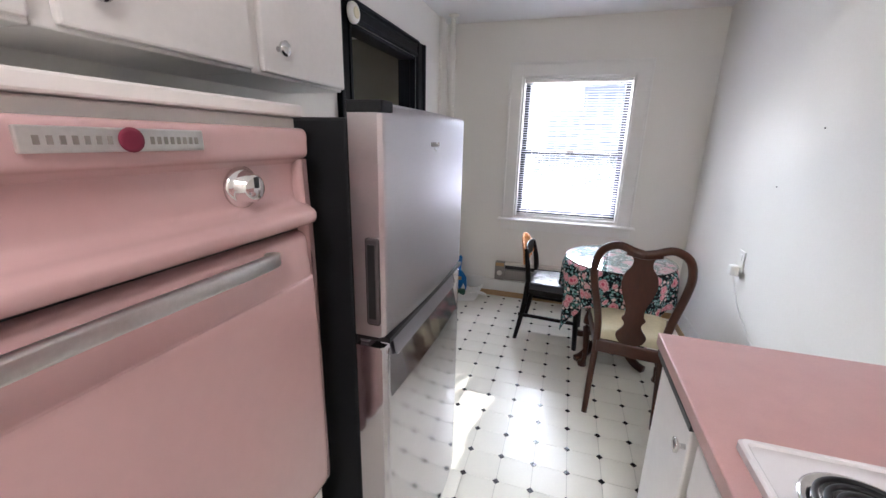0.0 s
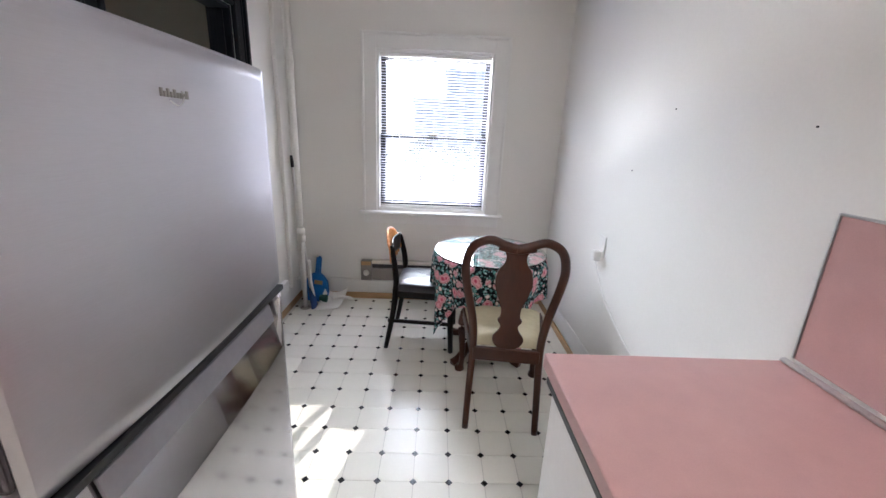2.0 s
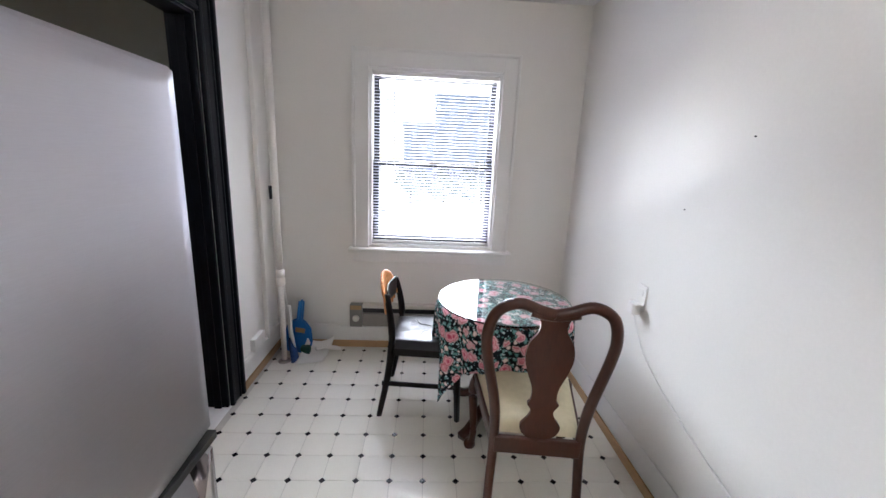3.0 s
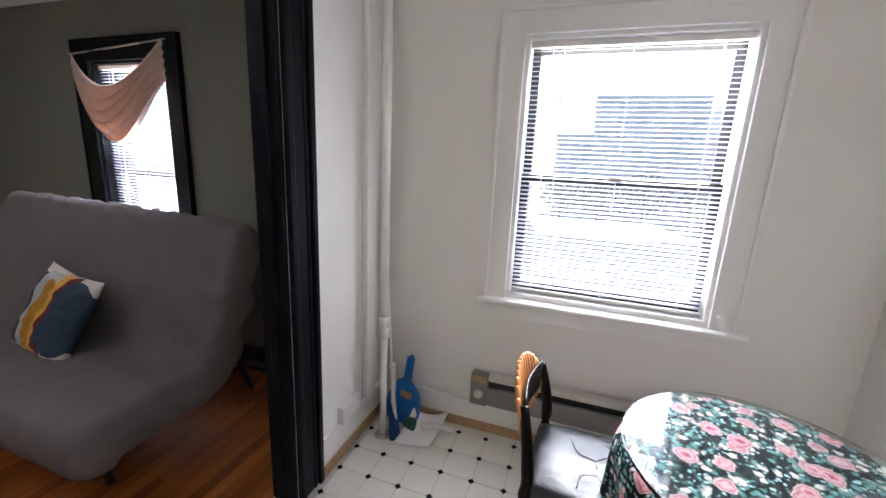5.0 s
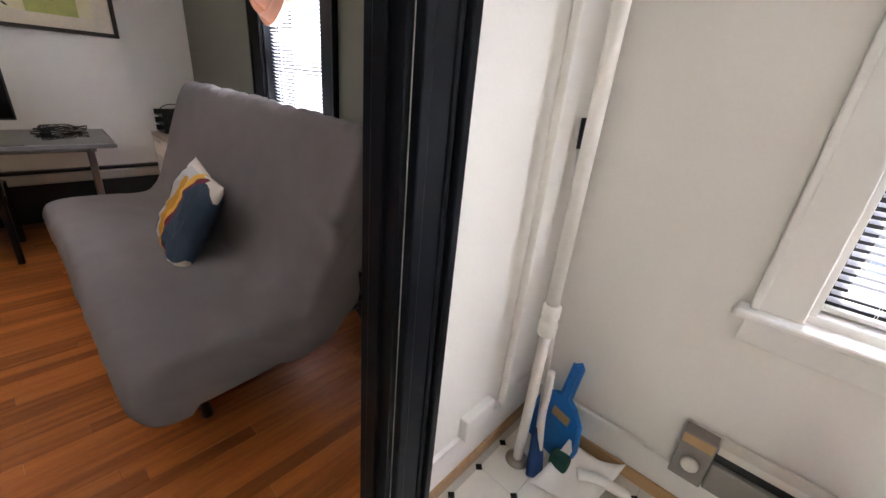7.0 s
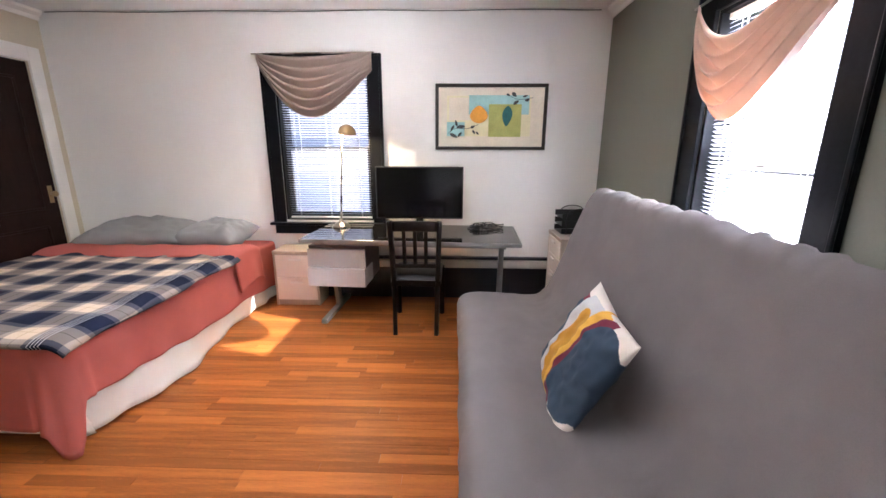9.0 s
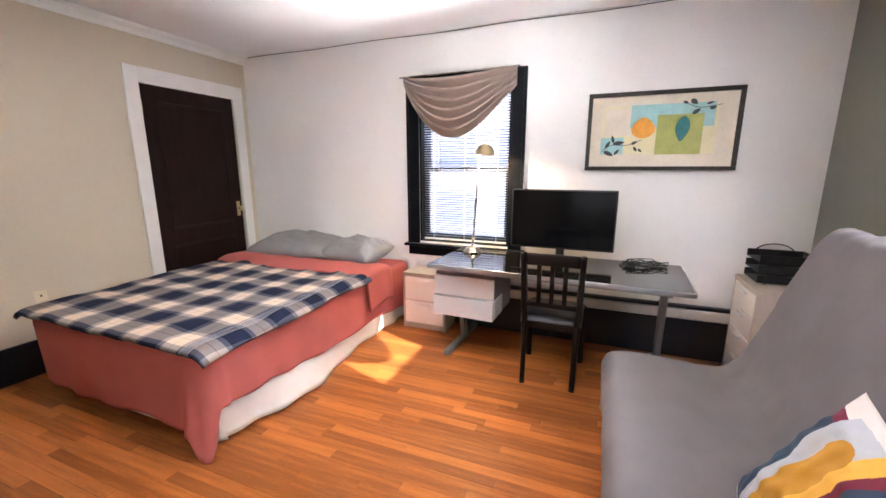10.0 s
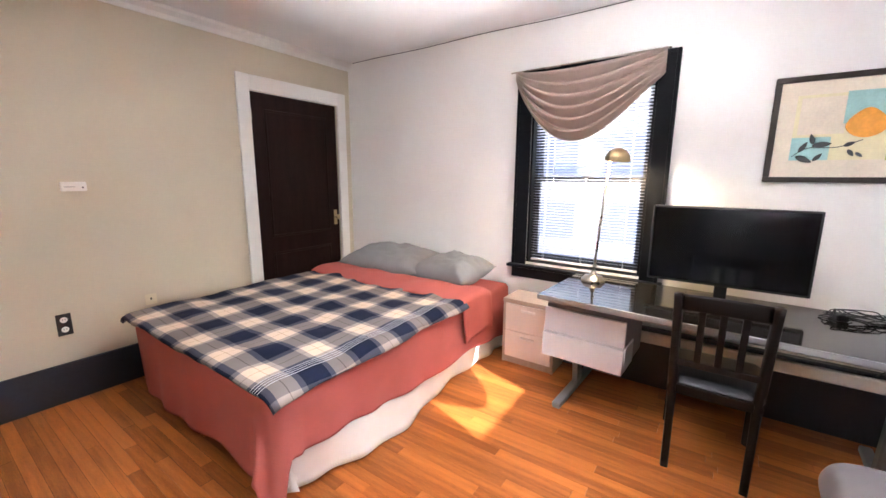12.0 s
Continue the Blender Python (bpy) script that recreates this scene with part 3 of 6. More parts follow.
for zz in (0.3, 1.85):
    part("hinge", B(CD[1] - 0.012, CD[1] - 0.004, YB - 0.012, YB + 0.008, zz, zz + 0.09, 0.002), NICKEL, cd)
for dims in ((CD[1], CD[1] + 0.105, YB, YB + 0.022, 0, 2.20), (CD[0] - 0.10, CD[0], YB, YB + 0.022, 0, 2.20), (CD[0], CD[1], YB, YB + 0.022, CD[3], 2.20)):
    part("casing", B(*dims, 0.004), TRIM, cd, "white painted casing board")
part("jamb", B(CD[1] - 0.0055, CD[1] - 0.0005, YB - 0.14, YB - 0.0005, 0, CD[3] - 0.006, 0.001), TRIM, cd)


def window(name, label, axis, at, sgn, hole, trim_mat, wt, sill, apron, tilt, slat_from, meet, blind_label):
    """A double-hung window in a wall face at `at`; sgn points out of the room. u runs along the wall."""
    u0, u1, v0, v1 = hole

    def bx(ua, ub, da, db, za, zb, bev=0.003):
        da, db = at + sgn * da, at + sgn * db
        d = (min(da, db), max(da, db))
        return B(ua, ub, *d, za, zb, bev) if axis == "x" else B(*d, ua, ub, za, zb, bev)

    w = tagged(thing(name), label, "window", kind="structure")
    part("casing_upright", bx(u0 - wt, u0, -0.022, 0, v0 - 0.02, v1 + wt), trim_mat, w)
    part("casing_upright", bx(u1, u1 + wt, -0.022, 0, v0 - 0.02, v1 + wt), trim_mat, w)
    part("casing_head", bx(u0, u1, -0.022, 0, v1, v1 + wt), trim_mat, w)
    for ua, ub, za, zb in ((u0 - wt, u0 - wt + 0.022, v0 - 0.02, v1 + wt), (u1 + wt - 0.022, u1 + wt, v0 - 0.02, v1 + wt), (u0 - wt + 0.022, u1 + wt - 0.022, v1 + wt - 0.022, v1 + wt)):
        part("casing_bead", bx(ua, ub, -0.034, -0.0225, za, zb, 0.005), trim_mat, w)
    part("window_sill", bx(u0 - wt - 0.03, u1 + wt + 0.03, -0.065, 0.06, v0 - 0.045, v0 - 0.02 + 0.0, 0.008), trim_mat, w, "painted window sill")
    part("apron", bx(u0 - wt, u1 + wt, -0.018, 0, v0 - 0.045 - apron, v0 - 0.0455), trim_mat, w)
    # reveals
    for ua, ub, za, zb in ((u0 - 0.0005, u0 + 0.018, v0, v1), (u1 - 0.018, u1 + 0.0005, v0, v1), (u0 + 0.018, u1 - 0.018, v1 - 0.018, v1 + 0.0005), (u0 + 0.018, u1 - 0.018, v0 - 0.0195, v0 + 0.006)):
        part("reveal", bx(ua, ub, 0.0005, 0.2, za, zb, 0.002), trim_mat, w)
    # sashes: lower inside, upper outside
    for nm, da, za, zb in (("lower_sash", 0.085, v0 + 0.006, meet + 0.02), ("upper_sash", 0.125, meet - 0.02, v1 - 0.018)):
        s = part(nm, bx(u0 + 0.018, u0 + 0.058, da, da + 0.035, za, zb), SASH, w)
        part("stile", bx(u1 - 0.058, u1 - 0.018, da, da + 0.035, za, zb), SASH, s)
        bot = 0.06 if nm == "lower_sash" else 0.04
        part("rail", bx(u0 + 0.058, u1 - 0.058, da, da + 0.035, za, za + bot), SASH, s)
        part("rail", bx(u0 + 0.058, u1 - 0.058, da, da + 0.035, zb - 0.04, zb), SASH, s)
        g = part("pane", bx(u0 + 0.05, u1 - 0.05, da + 0.015, da + 0.019, za + bot - 0.005, zb - 0.035, 0), VEILED if axis == "x" else PANE, s)
        g.visible_shadow = False
    um = (u0 + u1) / 2
    part("sash_lock", bx(um - 0.03, um + 0.03, 0.06, 0.085, meet + 0.012, meet + 0.03), NICKEL, w)
    # blind: head rail, slats, bottom rail, cords
    b = thing("window_blind", blind_label, "blind")
    d0 = 0.05
    part("head_rail", bx(u0 + 0.02, u1 - 0.02, d0 - 0.015, d0 + 0.015, v1 - 0.045, v1 - 0.0185), WHITE_PL, b)
    part("bottom_rail", bx(u0 + 0.024, u1 - 0.024, d0 - 0.013, d0 + 0.013, v0 + 0.012, v0 + 0.026), WHITE_PL, b)
    L = u1 - u0 - 0.048
    bm = bmesh.new()
    for e in (0, 1):
        for k in range(4):
            q = k / 3 - 0.5
            bm.verts.new((-L / 2 + e * L, q * 0.025, 0.0022 * (1 - 4 * q * q)))
    bm.verts.ensure_lookup_table()
    for k in range(3):
        bm.faces.new((bm.verts[k], bm.verts[k + 1], bm.verts[k + 5], bm.verts[k + 4]))
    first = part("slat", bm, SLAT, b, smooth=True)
    z, slats = v1 - 0.06, 0
    while z > v0 + 0.035:
        a = tilt(z)
        jit = random.uniform(-2.5, 2.5)
        turn = 0 if axis == "x" else 90
        # local y of a slat points out of the room
        face = (0 if sgn > 0 else 180) if axis == "x" else (-90 if sgn > 0 else 90)
        c = at + sgn * d0
        m = (pose(um, c, z, 0, 0, face) if axis == "x" else pose(c, um, z, 0, 0, face)) @ pose(0, 0, 0, a + jit, random.uniform(-0.12, 0.12), 0)
        ob = first if slats == 0 else first.copy()
        if slats:
            scene.collection.objects.link(ob)
        ob.matrix_basis = m
        slats += 1
        z -= 0.0212
    for uu in (u0 + 0.12, um, u1 - 0.12):
        for off in (-0.013, 0.013):
            q = at + sgn * (d0 + off)
            p0, p1 = ((uu, q, v1 - 0.045), (uu, q, v0 + 0.02)) if axis == "x" else ((q, uu, v1 - 0.045), (q, uu, v0 + 0.02))
            part("ladder_cord", tube(bmesh.new(), [p0, p1], 0.0009, seg=5), CORD, b)
    q = at + sgn * (d0 - 0.022)
    uu = u0 + 0.17
    p0, p1 = ((uu, q, v1 - 0.05), (uu + 0.012, q, v1 - 0.75)) if axis == "x" else ((q, uu, v1 - 0.05), (q, uu + 0.012, v1 - 0.75))
    part("tilt_wand", tube(bmesh.new(), [p0, p1], 0.003, seg=6), WHITE_PL, b)
    return w


# slats: outer edge lifted lets the sun fall in, outer edge lowered keeps it out
window("window_1", "white painted double-hung window with black sashes", "x", YW, 1, KW, TRIM, 0.115, 0.0, 0.085, lambda z: 16, 0, 1.42, "white horizontal slat blind, open, over a kitchen window")
window("window_2", "black painted double-hung window behind the futon", "x", YW, 1, GW, BLACK_TRIM, 0.14, 0.0, 0.09, lambda z: 25 if z > 1.5 else -28, 0, 1.29, "white horizontal slat blind over a bedroom window")
window("window_3", "black painted double-hung window beside the desk", "y", XF, -1, WW, BLACK_TRIM, 0.112, 0.0, 0.085, lambda z: -12, 0, 1.39, "white horizontal slat blind, half closed, beside the desk")


# ---- kitchen things ----
def rounded_loop(a, b, r, n=6):
    pts = []
    for cx, cy, s in ((a - r, b - r, 0), (-a + r, b - r, 90), (-a + r, -b + r, 180), (a - r, -b + r, 270)):
        for k in range(n + 1):
            t = radians(s + 90 * k / n)
            pts.append((cx + r * math.cos(t), cy + r * math.sin(t)))
    return pts


# refrigerator
f = thing("refrigerator", "stainless steel refrigerator with a dark grey cabinet", "refrigerator")
part("cabinet", B(-1.06, -0.40, 0.625, 1.265, 0.03, 1.558, 0.008), PLASTIC_DK, f, "charcoal textured steel cabinet")
part("gasket", B(-0.402, -0.388, 0.635, 1.255, 0.06, 1.55, 0.003), BLACK_PL, f)


def door_face(z0, z1, pocket=None):
    """A fridge door with a gently bowed front; pocket: heights of a slanted grip along its top."""
    bm = bmesh.new()
    ys = [0.605, 0.612, 0.628, 0.634] + list(np.linspace(0.66, 1.215, 9)) + [1.24, 1.246, 1.262, 1.268]
    zs = [z0, z0 + 0.006] + list(np.linspace(z0 + 0.03, (pocket or z1) - 0.03, 12)) + ([pocket - 0.004, pocket, pocket + 0.004, pocket + 0.05, z1 - 0.03, z1 - 0.006, z1] if pocket else [z1 - 0.006, z1])
    g = []
    for i, y in enumerate(ys):
        q = (y - 0.9365) / 0.3315
        col = []
        for j, z in enumerate(zs):
            x = -0.298 - 0.012 * q * q - (0.008 if i in (0, 16) else 0) - (0.006 if j in (0, len(zs) - 1) else 0)
            if pocket and 0.63 < y < 1.243 and z > pocket:
                x -= 0.034 * (z - pocket) / (z1 - pocket)
            col.append(bm.verts.new((x, y, z)))
        g.append(col)
    for i in range(16):
        for j in range(len(zs) - 1):
            bm.faces.new((g[i][j], g[i + 1][j], g[i + 1][j + 1], g[i][j + 1]))
    rim = [g[i][0] for i in range(17)] + [g[16][j] for j in range(1, len(zs))] + [g[i][-1] for i in range(15, -1, -1)] + [g[0][j] for j in range(len(zs) - 2, 0, -1)]
    back = [bm.verts.new((-0.386, v.co.y, v.co.z)) for v in rim]
    m = len(rim)
    for k in range(m):
        bm.faces.new((rim[k], rim[(k + 1) % m], back[(k + 1) % m], back[k]))
    bm.faces.new(back)
    return bm


up = part("upper_door", door_face(1.062, 1.586), STEEL, f)
part("hinge_cover", B(-0.388, -0.306, 0.602, 0.66, 1.566, 1.591, 0.004), PLASTIC_DK, up, "dark grey hinge cover")
rim = part("handle_recess", B(-0.352, -0.318, 0.598, 0.606, 1.095, 1.305, 0.006), RECESS, up, "grey recessed side grip")
# flat black plate on the grip stands for the shade in its hollow
part("recess_shadow", B(-0.345, -0.327, 0.5965, 0.5985, 1.112, 1.29, 0.0), BLACK_PL, rim, "black plate for the shade inside the grip")
# maker's mark as plain bars
bm = bmesh.new()
for k in range(9):
    hh = 0.012 if k in (0, 2, 4, 8) else 0.008
    box(bm, -0.299, -0.2955, 0.884 + k * 0.0074, 0.884 + k * 0.0074 + 0.0048, 1.497, 1.497 + hh, 0.0008)
part("badge", bm, HEAT_GR, up, "small raised dark metal lettering bars")
part("badge_swoosh", tube(bmesh.new(), spline([(-0.2955, 0.90, 1.493), (-0.2945, 0.918, 1.486), (-0.2945, 0.932, 1.497), (-0.2955, 0.93, 1.508)], 12), 0.0012, seg=6), CHROME, up)
lo = part("lower_door", door_face(0.10, 1.034, 0.885), STEEL_LOW, f)
part("grip_lip", B(-0.385, -0.36, 0.62, 1.255, 1.0345, 1.05, 0.004), GREY_PL, lo)
# black strip set under the upper door as the shade between both doors
part("door_seal", B(-0.386, -0.3004, 0.612, 1.261, 1.048, 1.0615, 0.001), BLACK_PL, up, "black strip for the shaded gap under the upper door")
part("grip_channel", B(-0.004, 0.004, 0.69, 1.225, -0.024, 0.024, 0.003, m=pose(-0.3235, 0, 0.995, 0, -12.8, 0)), GRIP, lo, "grey inset grip strip")
# black plate puts the gap's shade on top of the lower door
part("grip_hollow", B(-0.386, -0.334, 0.64, 1.235, 1.0335, 1.0365, 0.0), BLACK_PL, lo, "black plate for the shaded gap above the grip")
for door in (up, lo):
    for face in door.data.polygons:
        face.use_smooth = face.normal.x > 0.985
part("kick_plate", B(-0.39, -0.37, 0.62, 1.25, 0.02, 0.095, 0.004), BLACK_PL, f)
for yy in (0.68, 1.2):
    part("foot", B(-0.45, -0.41, yy - 0.02, yy + 0.02, 0.0, 0.03, 0.004), BLACK_PL, f)
    part("foot", B(-1.0, -0.96, yy - 0.02, yy + 0.02, 0.0, 0.03, 0.004), BLACK_PL, f)

# wall oven in its white housing
oc = thing("oven_cabinet", "white painted tall housing cabinet around a wall oven", "cabinet")
part("body", B(-1.06, -0.47, -0.22, 0.545, 0.0, 1.552, 0.004), WHITE_CAB, oc)
part("top_board", B(-1.06, -0.452, -0.23, 0.55, 1.5525, 1.575, 0.004), WHITE_CAB, oc)
part("lower_door", B(-0.4695, -0.45, -0.19, 0.515, 0.12, 0.68, 0.006), WHITE_CAB, oc)
ov = thing("wall_oven", "vintage pink enamel wall oven with a chrome handle bar", "oven")


def pressed(profile, ya, yb, r=0.012, n=10):
    """A pressed panel: (x, z) profile from top to bottom, with its ends turned back."""
    bm = bmesh.new()
    pr = spline([(x, 0, z) for x, z in profile], 48)
    ys = [ya, ya + 0.002, ya + 0.006, ya + r] + list(np.linspace(ya + r + 0.01, yb - r - 0.01, n)) + [yb - r, yb - 0.006, yb - 0.002, yb]
    k = [1.0, 0.6, 0.25, 0.0] + [0.0] * n + [0.0, 0.25, 0.6, 1.0]
    g = [[bm.verts.new((p.x - kk * r, y, p.z)) for p in pr] for y, kk in zip(ys, k)]
    for i in range(len(g) - 1):
        for j in range(47):
            bm.faces.new((g[i][j], g[i + 1][j], g[i + 1][j + 1], g[i][j + 1]))
    for row in (g[0], g[-1]):
        back = [bm.verts.new((-0.475, v.co.y, v.co.z)) for v in row]
        for j in range(47):
            bm.faces.new((row[j], row[j + 1], back[j + 1], back[j]))
    return bm


YA, YO = -0.14, 0.528
# surround: top lip and band, side flange
part("top_band", pressed([(-0.452, 1.532), (-0.432, 1.530), (-0.424, 1.520), (-0.424, 1.500), (-0.426, 1.482), (-0.436, 1.474), (-0.446, 1.466)], YA, YO), PINK, ov, smooth=True)
part("control_panel", pressed([(-0.446, 1.467), (-0.449, 1.44), (-0.449, 1.41), (-0.444, 1.398), (-0.43, 1.390), (-0.412, 1.384), (-0.400, 1.374), (-0.402, 1.358), (-0.415, 1.350), (-0.44, 1.348)], YA, YO - 0.018), PINK, ov, smooth=True)
part("side_flange", pressed([(-0.43, 1.474), (-0.428, 1.40), (-0.424, 1.30), (-0.424, 0.9), (-0.424, 0.72), (-0.44, 0.705)], YO - 0.03, YO), PINK, ov, smooth=True)
odoor = part("oven_door", pressed([(-0.442, 1.338), (-0.425, 1.334), (-0.416, 1.322), (-0.414, 1.29), (-0.410, 1.25), (-0.404, 1.22), (-0.402, 1.0), (-0.402, 0.80), (-0.408, 0.735), (-0.43, 0.722)], YA, YO - 0.034), PINK, ov, smooth=True)
part("door_gap", B(-0.455, -0.445, YA, YO - 0.02, 1.33, 1.352, 0), BLACK_PL, ov)
hb = part("handle", tube(bmesh.new(), spline([(-0.415, YA + 0.03, 1.310), (-0.388, YA + 0.04, 1.314), (-0.383, 0.1, 1.318), (-0.388, 0.345, 1.316), (-0.412, 0.375, 1.312)], 20), 0.008, 0.012, seg=10, square=True), ALU, ov, "long brushed aluminium handle bar", smooth=True)
kb = part("knob", lathe(bmesh.new(), [(0.034, 0), (0.034, 0.006), (0.028, 0.010), (0.024, 0.012), (0.022, 0.030), (0.017, 0.034)], m=pose(-0.449, 0.368, 1.434, 0, 90)), CHROME, ov, "round chrome control knob", smooth=True)
part("pointer", B(-0.4155, -0.4125, 0.364, 0.372, 1.434, 1.452, 0.001), BLACK_PL, kb)
bd = part("badge_plate", B(-0.4245, -0.4185, 0.086, 0.284, 1.495, 1.521, 0.002), ALU, ov, "grey metal name plate with worn lettering bars")
part("badge_disc", lathe(bmesh.new(), [(0.014, 0), (0.014, 0.002), (0.010, 0.003)], m=pose(-0.4185, 0.188, 1.508, 0, 90)), C_MAR, bd, "maroon round emblem", smooth=True)
bm = bmesh.new()
for k in range(7):
    box(bm, -0.4188, -0.4175, 0.098 + k * 0.0108, 0.1035 + k * 0.0108, 1.503, 1.512, 0.0005)
for k in range(8):
    box(bm, -0.4188, -0.4175, 0.210 + k * 0.0085, 0.2150 + k * 0.0085, 1.503, 1.512, 0.0005)
part("badge_bars", bm, HEAT_GR, bd)

# upper cabinet run on the left wall
for nm, ya, yb, kn in (("a", 0.83, 1.30, 0.925), ("b", 0.34, 0.8285, 0.43), ("c", -0.25, 0.3385, 0.27)):
    uc = thing("wall_cabinet", "white painted wall cabinet with a chrome knob", "cabinet", group="wall cabinets")
    part("body", B(XL + 0.002, -0.82, ya, yb, 1.685, 2.40, 0.004), WHITE_CAB, uc)
    d = part("door", B(-0.8195, -0.80, ya + 0.030, yb - 0.006, 1.693, 2.37, 0.007), WHITE_CAB, uc)
    part("knob", lathe(bmesh.new(), [(0.008, 0), (0.007, 0.014), (0.021, 0.022), (0.022, 0.030), (0.014, 0.034)], m=pose(-0.80, kn, 1.765, 0, 90)), CHROME, d, "round chrome knob", smooth=True)

# base cabinet run, countertop, cooktop
for ya, yb, kn, dz in ((0.78, 1.205, 0.82, 0.845), (0.10, 0.7785, None, None), (-1.6, 0.0985, None, None)):
    bc = thing("base_cabinet", "white painted kitchen base cabinet", "cabinet", group="base cabinets")
    part("body", B(0.436, XR - 0.002, ya, yb, 0.0, 0.862, 0.003), WHITE_CAB, bc)
    if kn:
        d = part("door", B(0.412, 0.4355, ya + 0.022, yb - 0.075, 0.10, 0.842, 0.006), WHITE_CAB, bc)
        part("knob", lathe(bmesh.new(), [(0.007, 0), (0.006, 0.014), (0.019, 0.02), (0.019, 0.026), (0.006, 0.03)], m=pose(0.412, kn, 0.784, 0, -90)), CHROME, d, "oval chrome knob", smooth=True)
        # solid black strip, nearly flush with the slab, as the recess's shade
        part("slot", B(0.4065, 0.4355, ya + 0.022, yb - 0.03, 0.8435, 0.861, 0), BLACK_PL, bc, "black strip for the shaded gap above the door")
    else:
        d = part("drawer", B(0.412, 0.4355, ya + 0.02, yb - 0.02, 0.70, 0.845, 0.006), WHITE_CAB, bc)
        part("handle", tube(bmesh.new(), spline([(0.412, (ya + yb) / 2 - 0.05, 0.77), (0.39, (ya + yb) / 2 - 0.04, 0.77), (0.39, (ya + yb) / 2 + 0.04, 0.77), (0.412, (ya + yb) / 2 + 0.05, 0.77)], 12), 0.005), CHROME, d, smooth=True)
        part("door", B(0.412, 0.4355, ya + 0.02, yb - 0.02, 0.10, 0.685, 0.006), WHITE_CAB, bc)
ct = thing("countertop", "pink laminate countertop with a metal-edged strip", "countertop")
part("slab", B(0.406, XR - 0.0015, -1.6, 1.222, 0.8625, 0.9045, 0.004), PINK_LAM, ct)
part("metal_cove", tube(bmesh.new(), [(XR - 0.03, -1.6, 0.911), (XR - 0.03, 1.215, 0.911)], 0.012, 0.006, seg=8), ALU, ct, "aluminium cove strip")
sp = thing("backsplash", "pink laminate splash panel with a thin metal edge", "splashback")
part("panel", B(XR - 0.012, XR - 0.0005, -1.6, 1.205, 0.92, 1.312, 0.001), PINK_LAM, sp)
part("edge_strip", B(XR - 0.015, XR - 0.0005, -1.6, 1.211, 1.3125, 1.318, 0.001), ALU, sp)
part("edge_strip", B(XR - 0.015, XR - 0.0005, 1.2055, 1.211, 0.92, 1.312, 0.001), ALU, sp)
ck = thing("cooktop", "white enamel electric cooktop with black coil burners", "cooktop")
bm = bmesh.new()
outer = rounded_loop(0.288, 0.27, 0.015, 4)
loops = []
for sc, z in ((1.0, 0.905), (1.0, 0.921), (0.985, 0.9255), (0.955, 0.9255), (0.94, 0.920)):
    loops.append([bm.verts.new((0.745 + x * sc, 0.435 + y * sc, z)) for x, y in outer])
for a, b in zip(loops, loops[1:]):
    for k in range(len(a)):
        bm.faces.new((a[k], a[(k + 1) % len(a)], b[(k + 1) % len(b)], b[k]))
bm.faces.new(loops[-1])
part("tray", bm, ENAMEL, ck)
for cx, cy, r in ((0.605, 0.55, 0.085), (0.875, 0.545, 0.105), (0.605, 0.30, 0.105), (0.875, 0.30, 0.085)):
    bn = part("drip_ring", lathe(bmesh.new(), [(r * 0.9, 0.0), (r + 0.014, 0.0), (r + 0.016, 0.004), (r + 0.010, 0.007), (r + 0.002, 0.004), (r * 0.9, 0.002)], (cx, cy, 0.921), 36), CHROME, ck, "chrome burner ring", smooth=True)
    part("drip_bowl", lathe(bmesh.new(), [(0.01, 0.0), (r * 0.7, 0.0015), (r * 0.97, 0.003)], (cx, cy, 0.9215), 32), DRIP, bn, "tarnished steel drip bowl", smooth=True)
    pts = []
    for k in range(150):
        q = k / 149
        a = q * 2 * math.pi * 3.6
        pts.append((cx + (0.022 + (r - 0.026) * q) * math.cos(a), cy + (0.022 + (r - 0.026) * q) * math.sin(a), 0.934))
    part("coil", tube(bmesh.new(), pts, 0.0054, 0.0046, seg=8), COIL, bn, "black spiral heating coil", smooth=True)

# round detector on the casing
de = thing("round_detector", "small round white plastic detector on a black casing", "detector")
part("body", lathe(bmesh.new(), [(0.05, 0), (0.052, 0.012), (0.046, 0.022), (0.04, 0.026)], m=pose(XL + 0.033, 1.835, 2.125, 0, 90)), WHITE_PL, de, smooth=True)
part("ring", lathe(bmesh.new(), [(0.026, 0), (0.028, 0.003), (0.022, 0.005)], m=pose(XL + 0.059, 1.835, 2.125, 0, 90)), mat("cream_plastic", (0.7, 0.64, 0.48), 0.4), de, smooth=True)

# water pipe in the corner
pp = thing("heating_pipe", "white painted vertical pipe in the kitchen corner", "pipe")
part("upper_pipe", tube(bmesh.new(), [(-0.970, 3.335, 0.62), (-0.972, 3.335, CEIL_Z)], 0.021, seg=16), PIPE, pp, smooth=True)
part("lower_pipe", tube(bmesh.new(), [(-0.968, 3.33, 0.0), (-0.969, 3.335, 0.62)], 0.018, seg=16), PIPE, pp, smooth=True)
part("coupling", lathe(bmesh.new(), [(0.02, 0), (0.030, 0.004), (0.030, 0.05), (0.024, 0.056), (0.024, 0.064), (0.029, 0.07), (0.029, 0.11), (0.021, 0.116)], (-0.969, 3.335, 0.575), 20), PIPE, pp, smooth=True)
part("floor_flange", lathe(bmesh.new(), [(0.045, 0), (0.045, 0.003), (0.03, 0.012), (0.02, 0.014)], (-0.968, 3.33, 0.0006), 24), NICKEL, pp, "metal floor flange", smooth=True)
part("ceiling_flange", lathe(bmesh.new(), [(0.02, 0), (0.045, 0.012), (0.045, 0.018)], (-0.972, 3.335, CEIL_Z - 0.018), 24), PIPE, pp, smooth=True)
